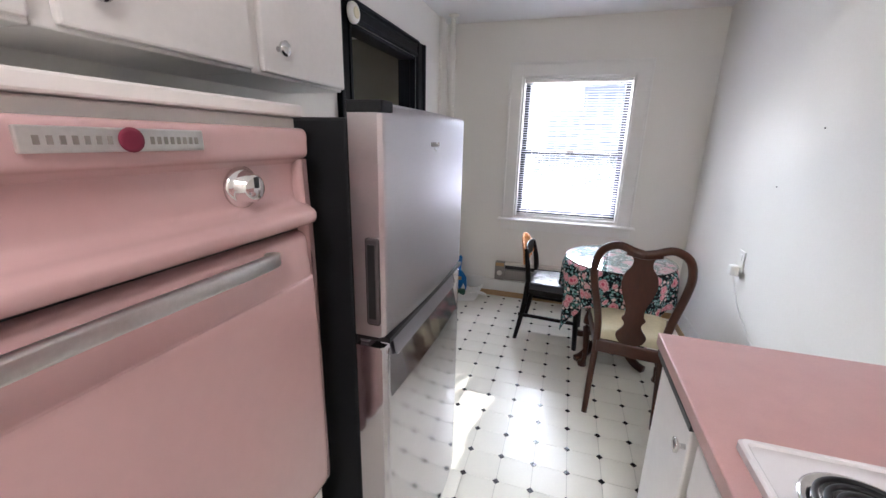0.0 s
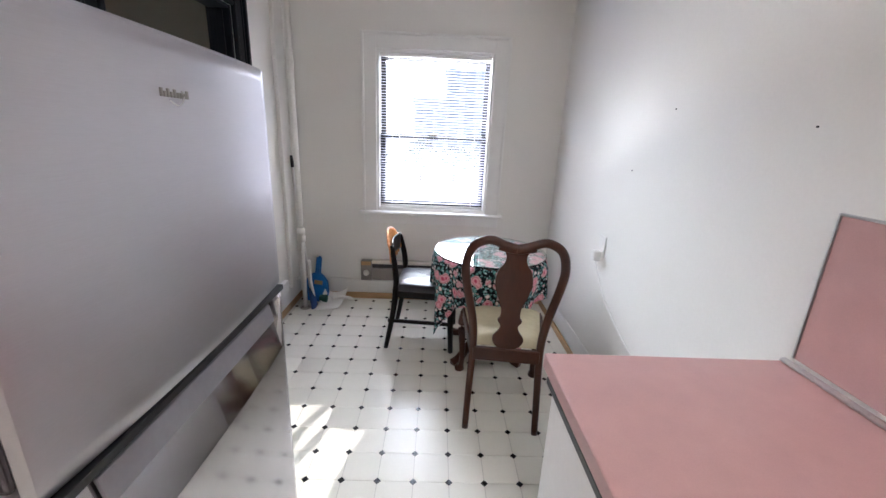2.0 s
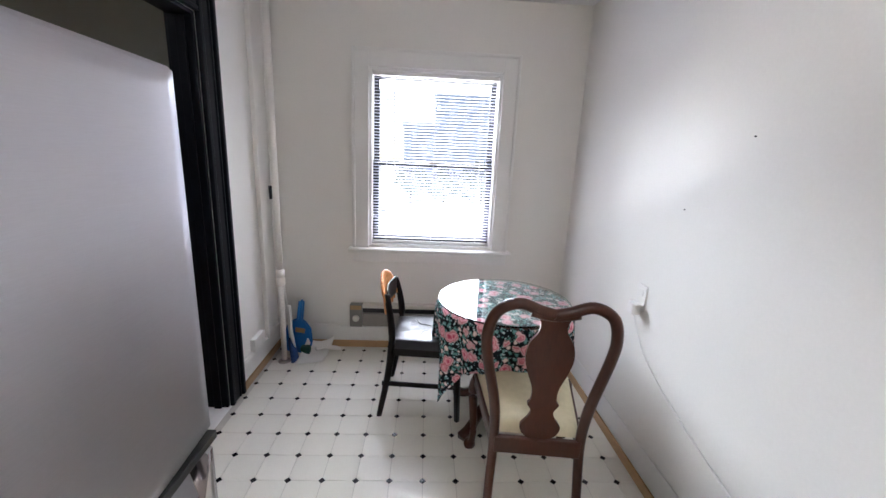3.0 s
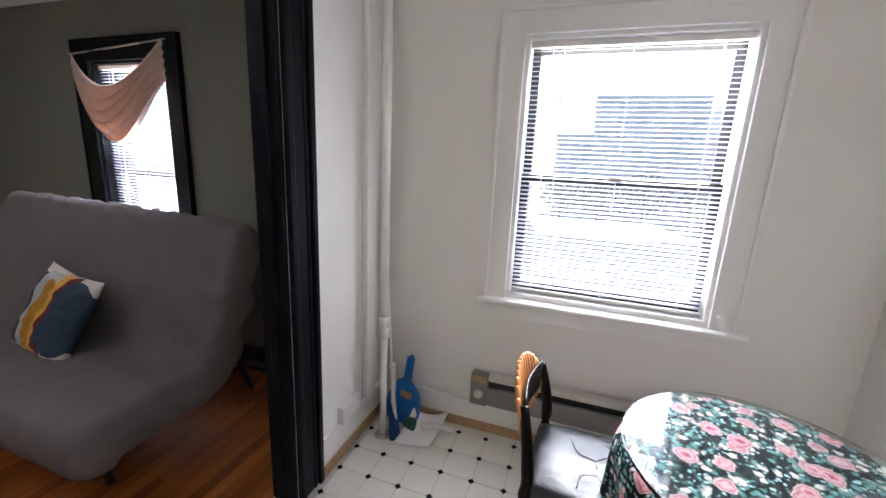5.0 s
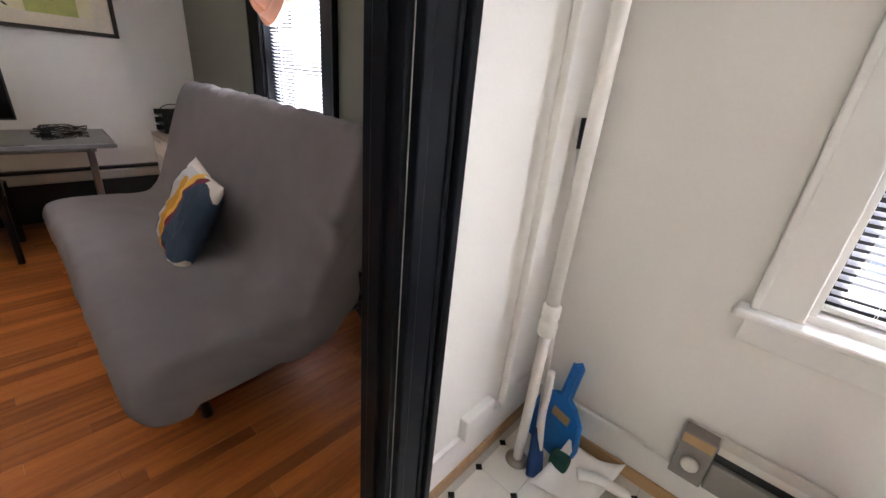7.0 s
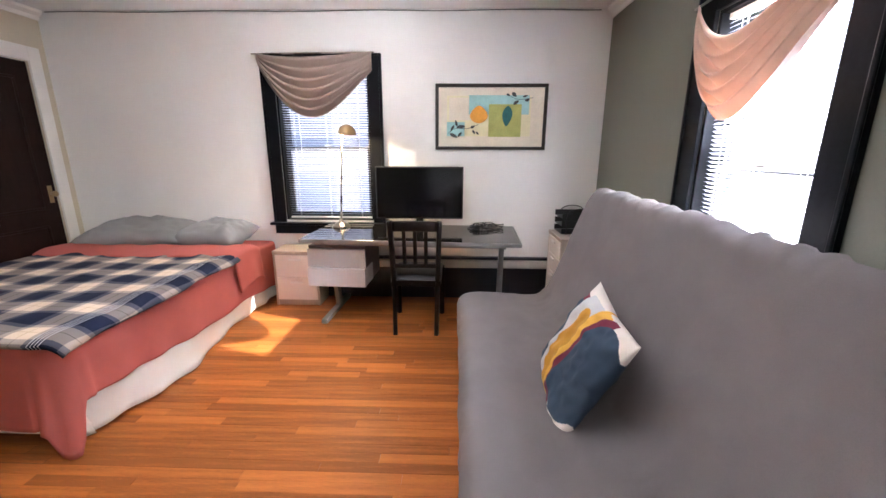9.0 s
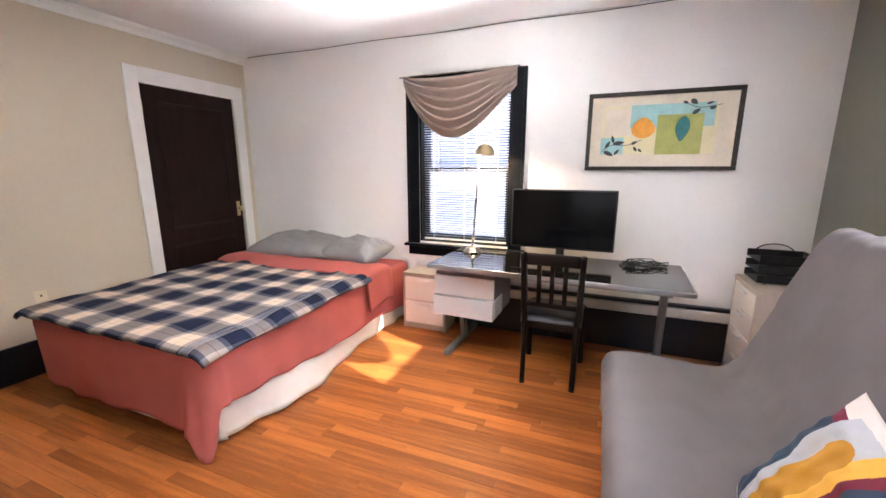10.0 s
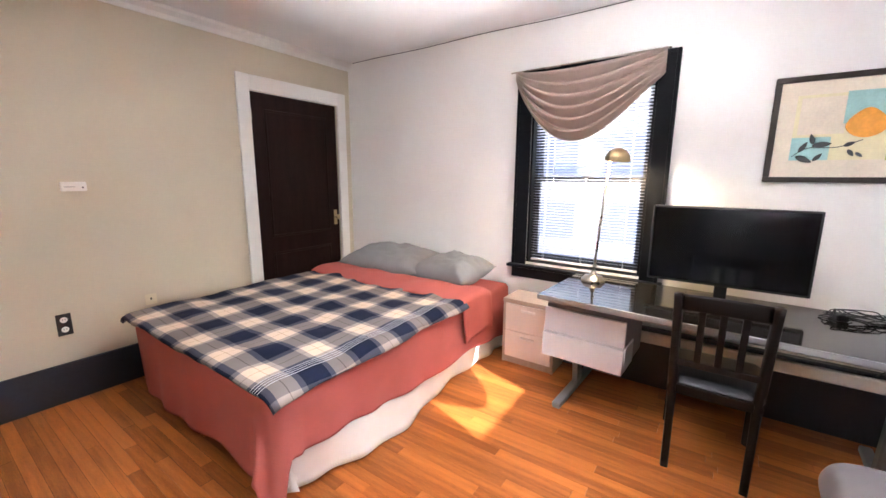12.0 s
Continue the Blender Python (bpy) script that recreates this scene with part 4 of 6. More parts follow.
structure("trim_pipe_chase", B(XL, XL + 0.03, 3.34, 3.43, 0.17, CEIL_Z, 0.006), CREAM, "cream painted vertical boxing", "trim")

# ceiling light added out of view behind the walker, to brighten the cooking end
cl = thing("ceiling_light", "unseen round white glass ceiling light, lit, added in the kitchen", "lamp", pose(0.15, -0.85, CEIL_Z))
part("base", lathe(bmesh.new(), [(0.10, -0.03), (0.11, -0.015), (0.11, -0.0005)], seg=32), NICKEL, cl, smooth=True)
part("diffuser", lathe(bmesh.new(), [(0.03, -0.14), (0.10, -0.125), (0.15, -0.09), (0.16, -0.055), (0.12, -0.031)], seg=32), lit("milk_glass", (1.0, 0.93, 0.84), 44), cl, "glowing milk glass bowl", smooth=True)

# junction box and cable channel on the left wall
jb = thing("junction_box", "white surface-mounted wiring box with its channel", "junction box")
part("box", B(XL, XL + 0.035, 3.10, 3.26, 0.185, 0.275, 0.006), WHITE_PL, jb)
part("channel", B(XL + 0.0002, XL + 0.018, 2.955, 3.10, 0.178, 0.192, 0.002), WHITE_PL, jb)
part("channel", B(XL + 0.0002, XL + 0.018, 3.26, 3.585, 0.178, 0.192, 0.002), WHITE_PL, jb)
part("channel", B(XL + 0.02, -0.62, YW - 0.032, YW - 0.0142, 0.172, 0.188, 0.002), WHITE_PL, jb)
structure("trim_cable_side", B(XR - 0.02, XR - 0.0145, 1.23, YW - 0.03, 0.177, 0.195, 0.003), TRIM, "white painted cable channel", "trim")

# electric heater under the window
eh = thing("electric_heater", "cream and taupe electric baseboard heater with a thermostat knob", "heater")
part("back_plate", B(-0.53, 1.04, YW - 0.0205, YW - 0.0145, 0.185, 0.375, 0.001), HEAT_CR, eh)
part("top_cover", B(-0.44, 1.04, YW - 0.072, YW - 0.021, 0.345, 0.375, 0.004), HEAT_CR, eh, "cream enamel top")
part("slot", B(-0.44, 1.04, YW - 0.055, YW - 0.021, 0.305, 0.344, 0.001), BLACK_PL, eh, "dark air slot")
part("front_cover", B(-0.44, 1.04, YW - 0.075, YW - 0.021, 0.20, 0.304, 0.006), HEAT_GR, eh, "taupe metal front")
eb = part("end_box", B(-0.535, -0.442, YW - 0.078, YW - 0.021, 0.195, 0.372, 0.004), HEAT_GR, eh)
part("knob", lathe(bmesh.new(), [(0.026, 0), (0.024, 0.012), (0.018, 0.016)], m=pose(-0.488, YW - 0.078, 0.265, 90)), HEAT_CR, eb, "round cream knob", smooth=True)
part("worn_label", B(-0.53, -0.447, YW - 0.0795, YW - 0.0778, 0.335, 0.368, 0), TAN, eb)

# outlet with plug and cord on the right wall
ol = thing("wall_outlet", "white wall outlet with a white plug and hanging cord", "outlet")
part("plate", B(XR - 0.007, XR, 2.455, 2.535, 0.80, 0.925, 0.002), WHITE_PL, ol)
part("socket", B(XR - 0.010, XR - 0.0065, 2.478, 2.512, 0.87, 0.905, 0.002), WHITE_PL, ol)
part("plug", B(XR - 0.055, XR - 0.0102, 2.47, 2.52, 0.775, 0.835, 0.008), WHITE_PL, ol)
part("cord", tube(bmesh.new(), spline([(XR - 0.03, 2.495, 0.78), (XR - 0.014, 2.47, 0.70), (XR - 0.008, 2.38, 0.6), (XR - 0.008, 2.15, 0.5), (XR - 0.008, 1.85, 0.42), (XR - 0.012, 1.45, 0.33), (XR - 0.014, 1.26, 0.30)], 40), 0.0035, seg=6), WHITE_PL, ol, smooth=True)
for (cy, cz) in ((2.015, 1.6), (2.3, 1.32), (1.35, 1.52)):
    nl = thing("wall_nail", "tiny dark nail in the cream wall", "nail")
    part("head", lathe(bmesh.new(), [(0.003, 0), (0.003, 0.004)], m=pose(XR, cy, cz, 0, -90), seg=8), BLACK_PL, nl)
cr = structure("trim_plaster_crack", tube(bmesh.new(), spline([(XR + 0.001, 1.05, 2.2), (XR + 0.001, 1.0, 1.9), (XR + 0.001, 1.04, 1.7), (XR + 0.001, 1.10, 1.52)], 30), 0.0035, 0.006, seg=6), CREAM, "patched plaster ridge on the wall", "trim")

# broom stick, dustpans and brush in the corner
br = thing("broom", "white-handled broom with a black grip, leaning on the pipe", "broom")
part("handle", tube(bmesh.new(), [(-1.062, 3.50, 1.15), (-0.945, 3.41, 0.12)], 0.010, seg=10), WHITE_PL, br, smooth=True)
part("grip", tube(bmesh.new(), [(-1.072, 3.508, 1.24), (-1.0624, 3.50, 1.148)], 0.014, seg=10, ends=[0.8, 1]), BLACK_PL, br, smooth=True)
dp = thing("dustpan", "blue plastic dustpan standing in the corner", "dustpan")
mdp = pose(-0.915, 3.455, 0.006, 77, 0, -16)
out = [(-0.10, 0.0), (0.10, 0.0), (0.115, 0.10), (0.095, 0.19), (0.05, 0.235), (0.02, 0.25), (0.018, 0.385), (0.0, 0.40), (-0.018, 0.385), (-0.02, 0.25), (-0.05, 0.235), (-0.095, 0.19), (-0.115, 0.10)]
part("pan", plate(bmesh.new(), out, 0.010, mdp), BLUE_PL, dp)
bm = bmesh.new()
for a, b in zip(out[1:6], out[2:7]):
    tube(bm, [mdp @ Vector((a[0], a[1], 0.012)), mdp @ Vector((b[0], b[1], 0.012))], 0.008, seg=6)
for a, b in zip(out[8:13], out[9:13] + out[:1]):
    tube(bm, [mdp @ Vector((a[0], a[1], 0.012)), mdp @ Vector((b[0], b[1], 0.012))], 0.008, seg=6)
part("rim", bm, BLUE_PL, dp, smooth=True)
part("label", B(-0.03, 0.05, 0.15, 0.185, 0.0102, 0.012, 0, m=mdp), TAN, dp, "small paper label")
hb = thing("hand_brush", "dark blue hand brush with a white handle", "brush")
part("handle", tube(bmesh.new(), spline([(-0.945, 3.40, 0.40), (-0.935, 3.39, 0.30), (-0.925, 3.365, 0.22), (-0.905, 3.35, 0.10)], 12), 0.012, 0.018, seg=10), WHITE_PL, hb, smooth=True)
part("bristles", tube(bmesh.new(), spline([(-0.93, 3.36, 0.17), (-0.905, 3.335, 0.08), (-0.89, 3.325, 0.002)], 8), 0.03, 0.018, seg=12, ends=[0.5, 0.7, 0.8, 0.9, 1, 1.05, 1.1, 1.15]), BLUE_BR, hb, "dark blue bristles", smooth=True)
wd = thing("white_dustpan_set", "white plastic dustpan and brush lying on the vinyl floor", "dustpan")
part("pan", sheet(bmesh.new(), lambda u, v: Vector((-0.885 + 0.19 * u + 0.05 * v, 3.275 + 0.17 * v + 0.05 * u, 0.008 + 0.085 * v * v + 0.035 * (2 * u - 1) ** 2 * v)), 10, 10), WHITE_PL, wd, smooth=True)
thick(wd.children[0], 0.004, 1)
part("handle", tube(bmesh.new(), spline([(-0.76, 3.38, 0.075), (-0.69, 3.42, 0.07), (-0.60, 3.47, 0.035)], 10), 0.026, 0.013, seg=10, ends=[1, 0.9, 0.8, 0.8, 0.8, 0.9, 1, 1, 0.9, 0.6]), WHITE_PL, wd, smooth=True)
part("bristles", B(-0.87, -0.80, 3.37, 3.42, 0.03, 0.09, 0.012), GREEN_BR, wd, "dark green bristles")

# ---- round table ----
TC = (0.465, 2.755)
rt = thing("round_table", "round pedestal table of dark cherry wood", "table", pose(TC[0], TC[1], 0))
part("tabletop", lathe(bmesh.new(), [(0.34, 0.695), (0.355, 0.70), (0.355, 0.715), (0.35, 0.72)], seg=40), CHERRY, rt, smooth=True)
part("pedestal", lathe(bmesh.new(), [(0.05, 0.06), (0.07, 0.10), (0.05, 0.2), (0.035, 0.35), (0.05, 0.5), (0.04, 0.6), (0.12, 0.694)], seg=20), CHERRY, rt, smooth=True)
for k in range(4):
    a = radians(45 + 90 * k)
    d = Vector((math.cos(a), math.sin(a), 0))
    part("foot", tube(bmesh.new(), spline([d * 0.04 + Vector((0, 0, 0.16)), d * 0.14 + Vector((0, 0, 0.10)), d * 0.24 + Vector((0, 0, 0.035)), d * 0.31 + Vector((0, 0, 0.022))], 14), 0.024, 0.022, seg=8, square=True), CHERRY, rt, smooth=True)
tc = thing("tablecloth", "black cotton tablecloth with pink and teal flowers", "tablecloth", pose(TC[0], TC[1], 0))


def cloth(u, v):
    a = u * 2 * math.pi
    # a square cloth: corners hang lower
    sq = 1 / max(abs(math.cos(a + 0.35)), abs(math.sin(a + 0.35)))
    hang = 0.10 + 0.50 * (sq - 1) / 0.414 * 0.62 + 0.14
    r0 = 0.359
    s = v * (r0 + hang)
    if s < r0 - 0.01:
        return Vector((s * math.cos(a), s * math.sin(a), 0.7225))
    t = (s - r0 + 0.01) / (hang + 0.01)
    fold = 0.030 * t * math.sin(a * 9 + 1.3 * math.sin(a * 2)) + 0.012 * t * math.sin(a * 17 + 2)
    r = r0 + 0.006 + fold - 0.02 * t + 0.015 * math.sin(min(t * 4, 1) * math.pi / 2)
    return Vector((r * math.cos(a), r * math.sin(a), 0.7215 - t * hang - 0.002))


o = part("cloth", sheet(bmesh.new(), cloth, 120, 36), FLORAL, tc, smooth=True)
tg = thing("table_glass", "round green-tinted glass top over the tablecloth", "glass top", pose(TC[0], TC[1], 0))
g = part("pane", lathe(bmesh.new(), [(0.362, 0.7265), (0.3655, 0.729), (0.3655, 0.733), (0.362, 0.7355)], seg=72), TABLE_GLASS, tg)
g.visible_shadow = False

# ---- queen anne chair ----
qc = thing("dining_chair", "dark cherry dining chair with vase-shaped splat and cream seat", "chair", pose(0.470, 1.985, 0, 0, 0, -6))
for s in (-1, 1):
    pts = spline([(s * 0.178, -0.03, 0.0), (s * 0.172, 0.0, 0.22), (s * 0.165, 0.02, 0.44), (s * 0.175, 0.005, 0.60), (s * 0.215, -0.015, 0.80), (s * 0.222, -0.03, 0.90), (s * 0.195, -0.045, 0.985), (s * 0.125, -0.052, 1.022), (s * 0.05, -0.052, 1.0), (s * 0.0, -0.052, 0.988)], 46)
    part("back_post", tube(bmesh.new(), pts, 0.019, 0.015, seg=10, up=(0, 1, 0), ends=[0.85 + 0.25 * min(1, i / 14) for i in range(46)]), CHERRY, qc, smooth=True)
half = [(0.030, 0.0), (0.062, 0.02), (0.075, 0.06), (0.05, 0.10), (0.042, 0.13), (0.058, 0.16), (0.047, 0.18), (0.048, 0.23), (0.072, 0.30), (0.085, 0.36), (0.075, 0.42), (0.050, 0.46), (0.047, 0.50), (0.070, 0.535)]
hs = [(p.x, p.y) for p in spline([(x, y, 0) for x, y in half], 50)]
outl = hs + [(-x, y) for x, y in hs[::-1]]
part("splat", plate(bmesh.new(), outl, 0.012, Matrix.Translation((0, 0.012, 0.462)) @ pose(0, 0, 0, 96)), CHERRY, qc, "solid vase-shaped splat")
part("crest_block", tube(bmesh.new(), spline([(-0.08, -0.052, 0.998), (0, -0.052, 0.985), (0.08, -0.052, 0.998)], 12), 0.013, 0.022, seg=10, up=(0, 0, 1)), CHERRY, qc, smooth=True)
part("seat_rail", B(-0.165, 0.165, 0.0, 0.024, 0.385, 0.455, 0.005), CHERRY, qc)
for s in (-1, 1):
    part("seat_rail", tube(bmesh.new(), [(s * 0.165, 0.02, 0.42), (s * 0.225, 0.46, 0.42)], 0.012, 0.035, seg=8, square=True), CHERRY, qc)
    part("front_leg", tube(bmesh.new(), spline([(s * 0.215, 0.45, 0.43), (s * 0.235, 0.475, 0.34), (s * 0.222, 0.46, 0.15), (s * 0.225, 0.47, 0.05), (s * 0.235, 0.49, 0.012)], 24), 0.022, seg=10, ends=[1.3 - 0.55 * min(1, i / 15) + (0.75 * max(0, i - 17) / 6) for i in range(24)]), CHERRY, qc, smooth=True)
part("seat_rail", B(-0.225, 0.225, 0.455, 0.478, 0.385, 0.455, 0.006), CHERRY, qc)


def cushion(u, v):
    x, y = 2 * u - 1, 2 * v - 1
    w = 0.165 + 0.06 * v
    t = max(0, (1 - x ** 6) * (1 - y ** 6)) ** 0.5
    return Vector((x * w, 0.03 + 0.43 * v, 0.456 + 0.045 * t))


part("seat", sheet(bmesh.new(), cushion, 16, 16), SEAT_CREAM, qc, "cream upholstered drop-in seat", smooth=True)

# ---- black chair with ribbed back ----
bc = thing("kitchen_chair", "dark wooden chair with a ribbed orange backrest and torn black seat", "chair", pose(-0.185, 2.945, 0, 0, 0, -95))
for s in (-1, 1):
    part("back_leg", tube(bmesh.new(), spline([(s * 0.213, -0.015, 0.0), (s * 0.20, 0.03, 0.25), (s * 0.19, 0.05, 0.44), (s * 0.18, 0.042, 0.58), (s * 0.155, 0.012, 0.73)], 20), 0.016, 0.019, seg=8, square=True, ends=[0.75 + 0.25 * math.sin(math.pi * i / 19) for i in range(20)]), ESPRESSO, bc, smooth=True)
    part("front_leg", tube(bmesh.new(), [(s * 0.215, 0.44, 0.0), (s * 0.195, 0.42, 0.43)], 0.018, seg=8, square=True, ends=[0.75, 1.1]), ESPRESSO, bc, smooth=True)
    part("side_stretcher", tube(bmesh.new(), [(s * 0.207, 0.0, 0.21), (s * 0.208, 0.435, 0.21)], 0.009, 0.012, seg=8, square=True), ESPRESSO, bc)
    part("seat_rail", tube(bmesh.new(), [(s * 0.192, 0.04, 0.405), (s * 0.195, 0.42, 0.405)], 0.010, 0.022, seg=8, square=True), ESPRESSO, bc)
part("seat_rail", B(-0.19, 0.19, 0.41, 0.43, 0.385, 0.43, 0.004), ESPRESSO, bc)
part("seat_rail", B(-0.19, 0.19, 0.035, 0.055, 0.385, 0.43, 0.004), ESPRESSO, bc)


def seat_top(u, v):
    x, y = 2 * u - 1, 2 * v - 1
    t = max(0, (1 - x ** 8) * (1 - y ** 8)) ** 0.4
    return Vector((x * (0.195 + 0.025 * v), 0.025 + 0.43 * v, 0.43 + 0.048 * t + wob(x, y, 0, 2.5, 0.004)))


part("seat", sheet(bmesh.new(), seat_top, 24, 24), LEATHER, bc, "glossy black seat with a tear", smooth=True)
for pts in (((-0.10, 0.16), (-0.04, 0.19), (-0.02, 0.25), (0.05, 0.26), (0.10, 0.30)), ((-0.02, 0.25), (-0.06, 0.29), (-0.03, 0.33)), ((0.05, 0.26), (0.07, 0.21), (0.13, 0.20)), ((-0.13, 0.27), (-0.09, 0.33), (-0.10, 0.38))):
    part("tear", tube(bmesh.new(), spline([(x, y, 0.4785) for x, y in pts], 20), 0.0025, 0.002, seg=5), LEATHER_TORN, bc)
ribs = 13
rest = part("backrest", tube(bmesh.new(), spline([(-0.15, 0.015, 0.69), (0, -0.005, 0.69), (0.15, 0.015, 0.69)], 12), 0.004, 0.06, seg=8, square=True), ESPRESSO, bc, "oval ribbed orange wood backrest", smooth=True)
for k in range(ribs):
    bm = bmesh.new()
    q = (k + 0.5) / ribs * 2 - 1
    x = q * 0.165
    hh = 0.125 * math.sqrt(max(0.02, 1 - q * q * 0.93))
    zc = 0.69
    tube(bm, spline([(x, 0.022 - 0.035 * (1 - q * q), zc - hh), (x * 1.02, 0.012 - 0.035 * (1 - q * q), zc), (x * 0.98, -0.008 - 0.035 * (1 - q * q), zc + hh)], 9), 0.0138, 0.009, seg=8, up=(0, 1, 0), ends=[0.7, 0.95, 1, 1, 1, 1, 1, 0.95, 0.7])
    part("rib", bm, VENEER, rest, smooth=True)


# ---- bedroom things ----
# futon: one folded mattress in a grey cover on a black frame
fu = thing("futon_sofa", "grey fabric covered futon sofa, folded upright", "sofa")
FX0, FX1 = -3.70, -1.71
prof = spline([(0, 2.47, 0.255), (0, 2.385, 0.275), (0, 2.335, 0.36), (0, 2.36, 0.445), (0, 2.46, 0.475), (0, 2.66, 0.470), (0, 2.83, 0.462), (0, 2.915, 0.52), (0, 2.985, 0.68), (0, 3.06, 0.88), (0, 3.13, 1.06), (0, 3.185, 1.13), (0, 3.265, 1.125), (0, 3.31, 1.02), (0, 3.24, 0.75), (0, 3.15, 0.50), (0, 3.07, 0.36), (0, 2.97, 0.29), (0, 2.75, 0.262), (0, 2.47, 0.255)], 170)[:-1]
ctr = Vector((0, 2.88, 0.50))


def skin(i, k):
    # i along x, k round the profile
    n = 150
    q = i / n
    x = FX0 + (FX1 - FX0) * q
    e = min(q, 1 - q) * (FX1 - FX0)
    p = prof[k].copy()
    back = p.y > 2.95
    # rounded ends: pull the skin inwards near both ends
    rr = 0.055
    pull = 0.0
    if e < rr:
        pull = 1 - math.sqrt(max(0.0, 1 - ((rr - e) / rr) ** 2))
    best, dist = None, 9.0
    for a_, b_ in ((Vector((0, 2.46, 0.365)), Vector((0, 2.86, 0.365))), (Vector((0, 2.86, 0.365)), Vector((0, 3.0, 0.42))), (Vector((0, 3.0, 0.42)), Vector((0, 3.2, 1.0)))):
        ab = b_ - a_
        t_ = min(1.0, max(0.0, (p - a_).dot(ab) / ab.dot(ab)))
        c_ = a_ + ab * t_
        if (p - c_).length < dist:
            best, dist = c_, (p - c_).length
    p = p.lerp(best, min(0.26, pull * 0.26))
    # slack cover: creases and sag
    p.z += 0.035 * (0.5 - q) * (1 if p.z > 0.8 else 0)
    w = noise.noise(Vector((x * 2.1, p.y * 3, p.z * 3))) * 0.007 + noise.noise(Vector((x * 6, p.y * 8, p.z * 5))) * 0.004 + noise.noise(Vector((x * 5 + p.z * 9, p.y * 16, p.z * 14))) * 0.006 - abs(noise.noise(Vector((x * 3.5 - p.z * 2.5, p.y * 4 + 7, p.z * 2)))) * 0.006 + noise.noise(Vector((x * 22 + p.z * 5, p.y * 12, p.z * 7))) * 0.0035
    zone_ = max(0.0, (p.z - 0.82) / 0.28) + max(0.0, 1 - abs(p.y - 2.9) / 0.16) * (0.6 if p.z > 0.4 else 0)
    ridge = 1 - abs(noise.noise(Vector((x * 7 + p.z * 6, p.y * 2.5, p.z * 2.5 + 3)))) * 1.6
    w += max(0.0, ridge) ** 5 * 0.011 * (0.35 + min(1.0, zone_))
    if p.z > 0.95:
        w += 0.002 * math.sin(x * 38 + 3 * math.sin(x * 7)) * max(0, (p.z - 0.95) / 0.15)
    c = (p - ctr).normalized()
    p += c * w
    # loose folds low on the kitchen end
    if q > 0.78 and 2.75 < p.y and p.z < 0.8:
        k_ = (q - 0.78) / 0.22
        p.y += 0.020 * k_ * math.sin(p.z * 26 + x * 13)
        p.z += 0.008 * k_ * math.sin(p.y * 34 + x * 17)
        x += 0.022 * k_ * abs(math.sin(p.z * 11 + p.y * 9))
    if q > 0.5 and p.y < 2.5 and p.z < 0.4:
        p.z -= 0.03 * (q - 0.5) * 2
    return Vector((x, p.y, p.z))


bm = bmesh.new()
NP = len(prof)
rows = [[bm.verts.new(skin(i, k)) for k in range(NP)] for i in range(151)]
for i in range(150):
    for k in range(NP):
        bm.faces.new((rows[i][k], rows[i + 1][k], rows[i + 1][(k + 1) % NP], rows[i][(k + 1) % NP]))
for row in (rows[0], rows[-1]):
    bm.faces.new(row)
part("cover", bm, FUTON, fu, "loose grey cotton cover", smooth=True)
for x in (-1.95, -3.5):
    part("leg", tube(bmesh.new(), [(x, 2.58, 0.0), (x, 2.56, 0.255)], 0.02, seg=10), BLACK_PL, fu, smooth=True)
    part("leg", tube(bmesh.new(), [(x, 3.40, 0.0), (x, 3.30, 0.24)], 0.02, seg=10), BLACK_PL, fu, smooth=True)
    part("side_bar", tube(bmesh.new(), [(x, 2.5, 0.225), (x, 3.46, 0.225)], 0.018, seg=8), BLACK_PL, fu, smooth=True)
part("cross_bar", tube(bmesh.new(), [(-3.5, 3.38, 0.20), (-1.75, 3.38, 0.20)], 0.018, seg=8), BLACK_PL, fu, smooth=True)
part("front_bar", tube(bmesh.new(), [(-3.5, 2.56, 0.225), (-1.95, 2.56, 0.225)], 0.018, seg=8), BLACK_PL, fu, smooth=True)


def puff(w, d, hgt, n=28, pinch=0.10, crease=0.0, seed=0.0):
    """A stuffed cushion about its own centre, in the xy plane."""
    bm = bmesh.new()

    def at(u, v, side):
        x, y = 2 * u - 1, 2 * v - 1
        t = max(0.0, (1 - abs(x) ** 2.6) * (1 - abs(y) ** 2.6)) ** 0.5
        k = 1 - pinch * (1 - abs(x * y) ** 0.8) * (x * x + y * y) * 0.5
        z = side * hgt / 2 * t
        z += crease * noise.noise(Vector((x * 2 + seed, y * 2.3, side))) * t + crease * 0.5 * noise.noise(Vector((x * 5, y * 6 + seed, side))) * t
        return Vector((x * w / 2 * k, y * d / 2 * k, z))

    for side in (1, -1):
        g = [[bm.verts.new(at(i / n, j / n, side)) for j in range(n + 1)] for i in range(n + 1)]
        for i in range(n):
            for j in range(n):
                bm.faces.new((g[i][j], g[i + 1][j], g[i + 1][j + 1], g[i][j + 1]))
    bmesh.ops.remove_doubles(bm, verts=bm.verts, dist=0.0004)
    return bm


# printed cushion: its print is split into separate cloth areas by material
CUSH_AT = Matrix(((0.115, -0.985, -0.064, -2.574), (0.463, 0.110, -0.874, 2.790), (0.879, 0.070, 0.469, 0.625), (0, 0, 0, 1)))
cu = thing("throw_pillow", "square throw pillow printed in navy, mustard, maroon and cream", "pillow", CUSH_AT)
bm = puff(0.46, 0.51, 0.145, n=190, pinch=0.22, crease=0.024)
ob = part("case", bm, CANVAS, cu, smooth=True)
for m_ in (C_NAVY, C_GOLD, C_YELL, C_MAR, C_GREY):
    ob.data.materials.append(m_)


